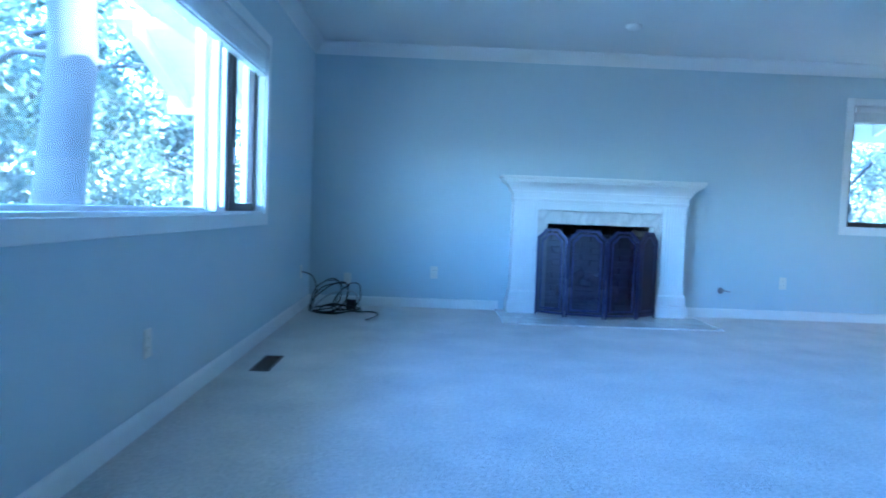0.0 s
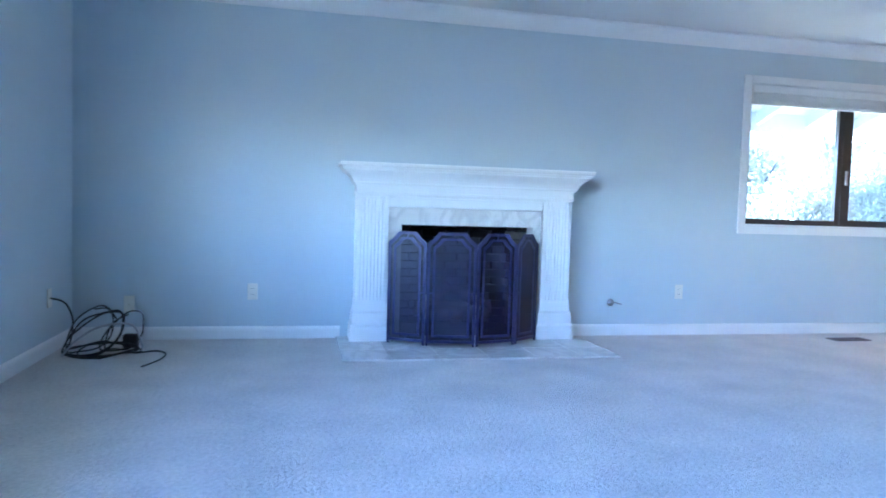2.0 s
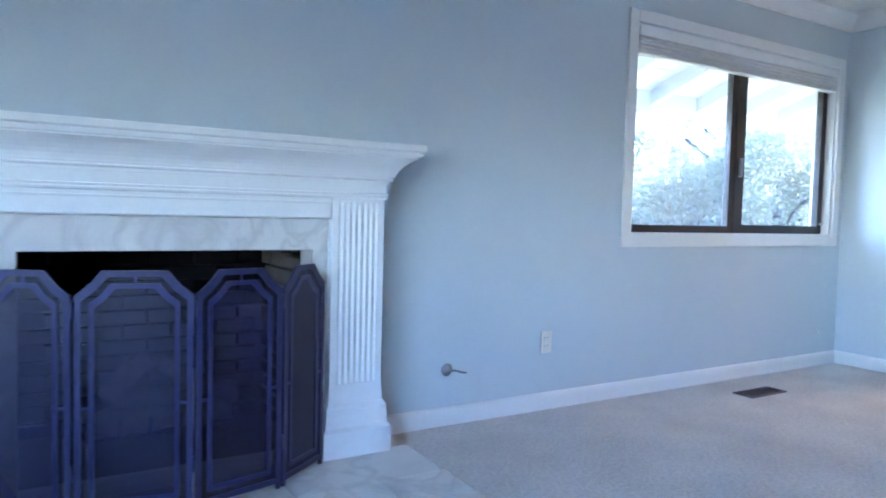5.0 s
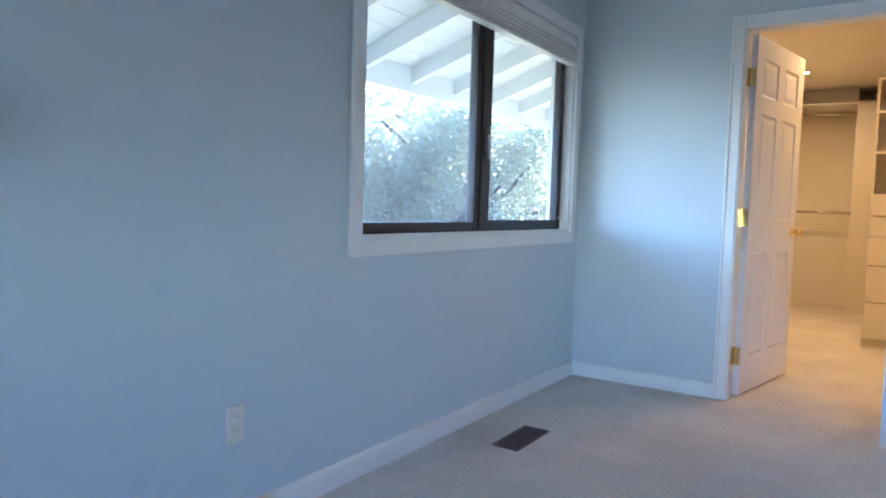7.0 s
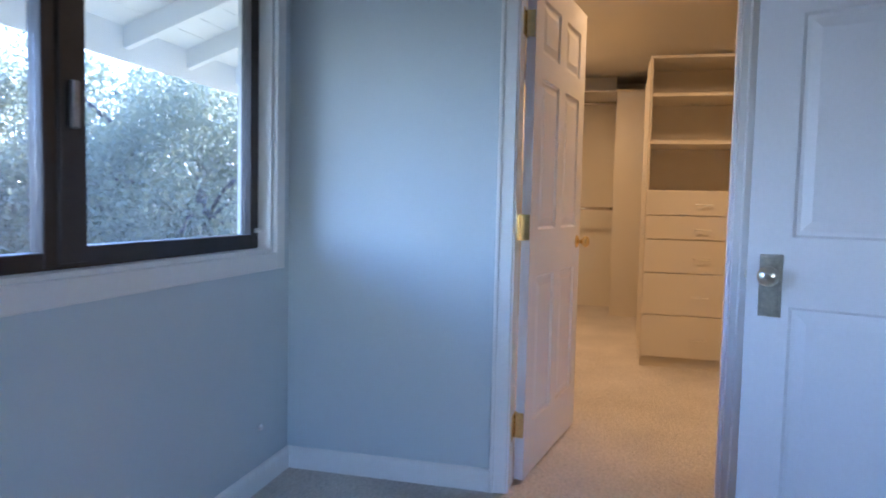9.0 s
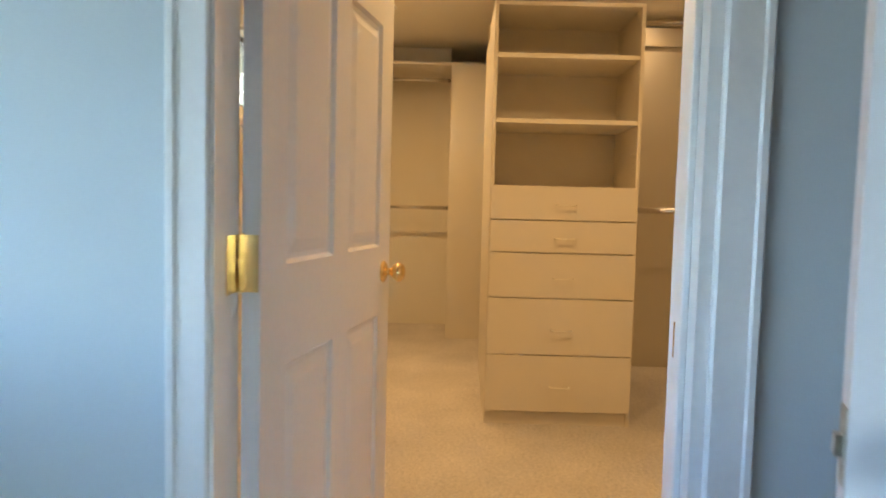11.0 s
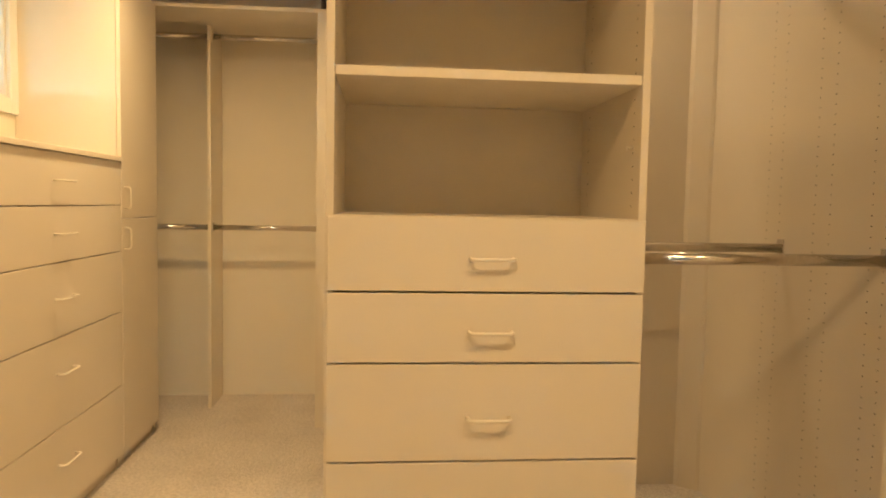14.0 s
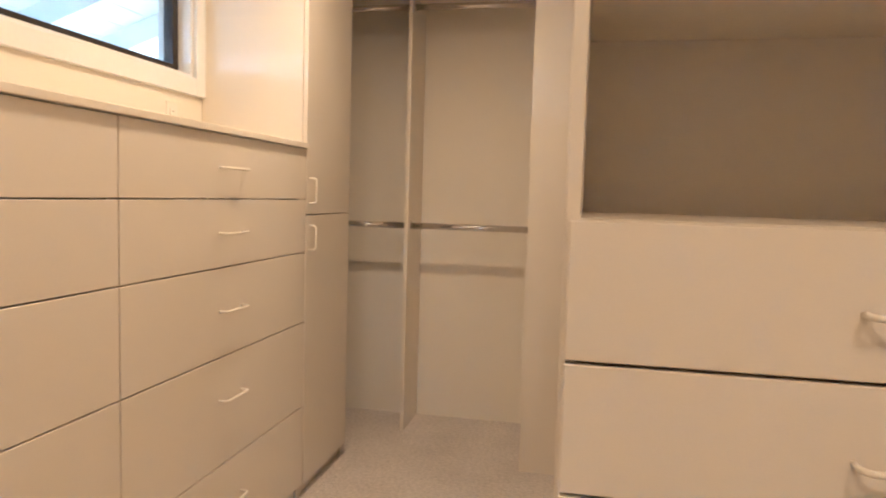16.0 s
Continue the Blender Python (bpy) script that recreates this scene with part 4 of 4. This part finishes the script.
cable("coiled_cable", [(X0 + 0.012, 5.72, 0.34), (-0.95, 5.69, 0.315), (-0.90, 5.66, 0.22)] + loop(-0.78, 5.72, 0.17, 0.008, 0.24, 2.1, 2.9), 0.0055, RUBBER, "black cable plugged in the wall, looped on carpet")
cable("coiled_cable", loop(-0.74, 5.70, 0.21, 0.007, 0.03, 1.9, 0.5) + [(-0.55, 5.66, 0.01), (-0.43, 5.72, 0.008), (-0.36, 5.62, 0.007), (-0.37, 5.45, 0.007), (-0.43, 5.28, 0.007)], 0.005, RUBBER, "black cable trailing out over the carpet")
cable("coiled_cable", loop(-0.64, 5.80, 0.13, 0.01, 0.22, 1.6, 1.5, 0.5), 0.005, RUBBER, BLK)
cable("coiled_cable", loop(-0.82, 5.76, 0.14, 0.01, 0.27, 1.3, 0.2, 0.6), 0.005, RUBBER, BLK)
cable("coiled_cable", loop(-0.70, 5.64, 0.19, 0.007, 0.05, 1.3, 3.3, 0.6), 0.005, RUBBER, BLK)
cable("coiled_cable", [(-0.92, 5.52, 0.02), (-0.86, 5.56, 0.10), (-0.76, 5.62, 0.17), (-0.64, 5.68, 0.19), (-0.56, 5.72, 0.16), (-0.52, 5.76, 0.02)], 0.0065, GREYCABLE, "light grey cable lying over the black loops")
solid("cable_splitter", boxm(-0.66, -0.57, 5.84, 5.90, 0.004, 0.09, 0.008), RUBBER, "small black adapter box among the cables", "adapter")


# ---- outside ----
solid("ground", boxm(-600, 600, -600, 600, -3.3, -3.0), GRASS, "dry sloping garden ground", "ground", kind="structure")
eav = base("roof_eave", (5.0, 6.9, 2.3), "white painted open eave with rafters and planked soffit", "eave", kind="structure")
EY0, EY1, EZ0, EZ1 = 6.36, 7.75, 2.62, 2.12


def slope(y):
    return EZ0 + (EZ1 - EZ0) * (y - EY0) / (EY1 - EY0)


n = 9
for i in range(n):
    a, b = EY0 + (EY1 - EY0) * i / n + 0.002, EY0 + (EY1 - EY0) * (i + 1) / n - 0.004
    pl = bmesh.new()
    vs = [pl.verts.new(v) for v in ((-3, a, slope(a)), (14, a, slope(a)), (14, b, slope(b)), (-3, b, slope(b)))]
    up = [pl.verts.new(v.co + Vector((0, 0, 0.02))) for v in vs]
    pl.faces.new(vs)
    pl.faces.new(up[::-1])
    for k in range(4):
        pl.faces.new((vs[k], up[k], up[(k + 1) % 4], vs[(k + 1) % 4]))
    part("plank", pl, EAVE, eav)
rx = -2.8
while rx < 14:
    rf = bmesh.new()
    vs = [rf.verts.new(v) for v in ((rx, EY0, EZ0), (rx, EY1, EZ1), (rx, EY1, EZ1 - 0.13), (rx, EY0, EZ0 - 0.15))]
    up = [rf.verts.new(v.co + Vector((0.05, 0, 0))) for v in vs]
    rf.faces.new(vs)
    rf.faces.new(up[::-1])
    for k in range(4):
        rf.faces.new((vs[k], up[k], up[(k + 1) % 4], vs[(k + 1) % 4]))
    part("rafter", rf, EAVE, eav)
    rx += 0.62
part("fascia", boxm(-3, 14, EY1, EY1 + 0.03, EZ1 - 0.20, EZ1 + 0.05), EAVE, eav, "white fascia board")
rf = bmesh.new()
sweep(rf, [(0, 0), (1.35 + 0.1, -0.53), (1.35 + 0.1, -0.48), (0, 0.06)], (-3, EY0, EZ0 + 0.025), (14, EY0, EZ0 + 0.025), (0, 1, 0))
part("roof_deck", rf, ROOFM, eav)
# unseen roof body, added to block the sun and shade the tall trunk
roof = sweep(bmesh.new(), [(6.355, 2.60), (6.355, 2.68), (1.6, 4.40), (-3.2, 2.68), (-3.2, 2.60)], (-2.0, 0, 0), (11.7, 0, 0), (0, 1, 0))
solid("roof", roof, ROOFM, "dark shingled house roof out of view, blocks the sun", "roof", kind="structure")
sf = base("side_eave", (-1.6, 2.0, 2.4), "white painted eave over the wide window", "eave", kind="structure")
part("soffit", boxm(-2.0, -1.16, -3.2, 6.36, 2.40, 2.44), EAVE, sf)
part("fascia", boxm(-2.03, -2.0, -3.2, 6.36, 2.26, 2.62), EAVE, sf)
solid("house_wall", boxm(-1.19, -1.155, -2.4, 6.3, -3.0, 0.80), SIDING, "painted siding of the house below the window", "siding", kind="structure")


def tree(name, at, trunk_r, height, crowns, leaves, size, material, seed, label, lean=0.0, limbs=7):
    """A tapered trunk with limbs, and a crown of many small leaves in uneven clumps."""
    rnd = random.Random(seed)
    rng = np.random.default_rng(seed)
    e = base(name, (at[0], at[1], -3.0), label, "tree")
    bm = bmesh.new()
    n = 10
    spine = [Vector((at[0] + lean * i + rnd.uniform(-0.06, 0.06), at[1] + rnd.uniform(-0.06, 0.06), -3.0 + height * i / n)) for i in range(n + 1)]
    rings = []
    for i, p in enumerate(spine):
        r = trunk_r * (1.15 - 0.75 * i / n)
        rings.append([bm.verts.new(p + r * (1 + 0.08 * rnd.uniform(-1, 1)) * Vector((math.cos(k * math.pi / 6), math.sin(k * math.pi / 6), 0))) for k in range(12)])
    for a, b in zip(rings, rings[1:]):
        for k in range(12):
            f = bm.faces.new((a[k], a[(k + 1) % 12], b[(k + 1) % 12], b[k]))
            f.smooth = True
    bm.faces.new(rings[-1])
    part("trunk", bm, BARK, e)
    lm = bmesh.new()
    for c, r in crowns:
        for _ in range(limbs):
            s = min(spine, key=lambda q: abs(q.z - (c[2] - r * 0.4)))
            d = Vector((c[0] + rnd.uniform(-r, r) * 0.8, c[1] + rnd.uniform(-r, r) * 0.8, c[2] + rnd.uniform(-r, r) * 0.6))
            mid = s.lerp(d, 0.5) + Vector((rnd.uniform(-0.3, 0.3), rnd.uniform(-0.3, 0.3), rnd.uniform(0, 0.3)))
            tube(lm, [s, mid, d], trunk_r * 0.16, 5)
    part("limbs", lm, BARK, e)
    verts, faces = [], []
    total = sum(r ** 2 for _, r in crowns)
    for c, r in crowns:
        m = int(leaves * r * r / total)
        clumps = rng.normal(size=(max(12, int(34 * r)), 3))
        clumps /= np.linalg.norm(clumps, axis=1)[:, None]
        clumps *= (r * rng.uniform(0.25, 1.0, size=(len(clumps), 1)) ** 0.6)
        pick = clumps[rng.integers(0, len(clumps), m)] + rng.normal(scale=0.15 * r ** 0.6, size=(m, 3))
        pos = pick + np.array(c)
        u = rng.normal(size=(m, 3))
        u /= np.linalg.norm(u, axis=1)[:, None]
        w = np.cross(u, rng.normal(size=(m, 3)))
        w /= np.linalg.norm(w, axis=1)[:, None]
        s = size * rng.uniform(0.6, 1.4, size=(m, 1))
        i0 = len(verts)
        quad = np.stack([pos - u * s, pos + w * s * 0.45, pos + u * s, pos - w * s * 0.45], axis=1).reshape(-1, 3)
        verts.extend(quad.tolist())
        faces.extend([(i0 + 4 * k, i0 + 4 * k + 1, i0 + 4 * k + 2, i0 + 4 * k + 3) for k in range(m)])
    me = bpy.data.meshes.new("crown")
    me.from_pydata(verts, [], faces)
    me.materials.append(material)
    cr = new("crown", me)
    cr.parent = e
    cr.matrix_parent_inverse = e.matrix_basis.inverted()
    tagged(cr, "leafy crown with gaps", kind="stuff")
    return e


B = "broad leafy tree outside the window in sunlight"
tree("garden_tree", (8.2, 13.0), 0.22, 4.6, [((8.2, 12.6, 1.0), 2.2), ((6.6, 13.2, 0.1), 1.8), ((9.9, 13.0, 1.2), 2.0), ((8.4, 12.6, -0.9), 2.0)], 150000, 0.036, LEAF, 1, B)
tree("garden_tree", (12.6, 10.9), 0.22, 4.6, [((12.4, 10.6, 1.3), 2.1), ((14.2, 11.4, 1.3), 2.0), ((11.0, 11.6, 0.2), 1.7), ((13.0, 11.2, -0.7), 1.9)], 150000, 0.036, LEAF, 2, B)
tree("garden_tree", (18.0, 13.5), 0.25, 5.6, [((18.0, 13.0, 2.0), 2.8), ((20.5, 11.6, 1.4), 2.4), ((15.0, 15.0, 1.6), 2.6)], 60000, 0.065, LEAF, 3, B)
tree("garden_tree", (4.5, 17.0), 0.25, 5.0, [((4.5, 17.0, 0.9), 2.4), ((2.0, 18.5, 0.4), 2.2), ((8.0, 18.0, 1.6), 2.6)], 50000, 0.07, LEAF, 4, B)
F_ = "tall grey-barked conifer outside the wide window"
tree("tall_tree", (-3.35, 6.2), 0.24, 13.0, [((-4.6, 7.6, 2.4), 1.0), ((-3.2, 8.4, 4.2), 1.4)], 9000, 0.06, LEAF_DARK, 5, F_)
tree("conifer_tree", (-5.6, 10.2), 0.16, 9.0, [((-5.4, 10.0, 1.2), 1.5), ((-4.0, 10.8, 0.0), 1.6), ((-6.4, 10.4, 2.8), 1.4), ((-4.6, 10.8, 2.8), 1.2), ((-3.4, 11.4, 1.6), 1.2)], 60000, 0.05, LEAF_DARK, 6, F_)
tree("conifer_tree", (-8.2, 8.0), 0.16, 8.0, [((-8.2, 8.0, 0.2), 1.6), ((-7.2, 7.2, -0.8), 1.3), ((-8.8, 8.6, 2.6), 1.2)], 40000, 0.05, LEAF_DARK, 8, F_)
tree("conifer_tree", (-11.0, 13.0), 0.2, 10.0, [((-11, 13, 0.5), 2.4), ((-8.5, 15, 0.4), 2.4), ((-13.5, 11, 1.0), 2.4)], 24000, 0.09, LEAF_DARK, 9, F_)
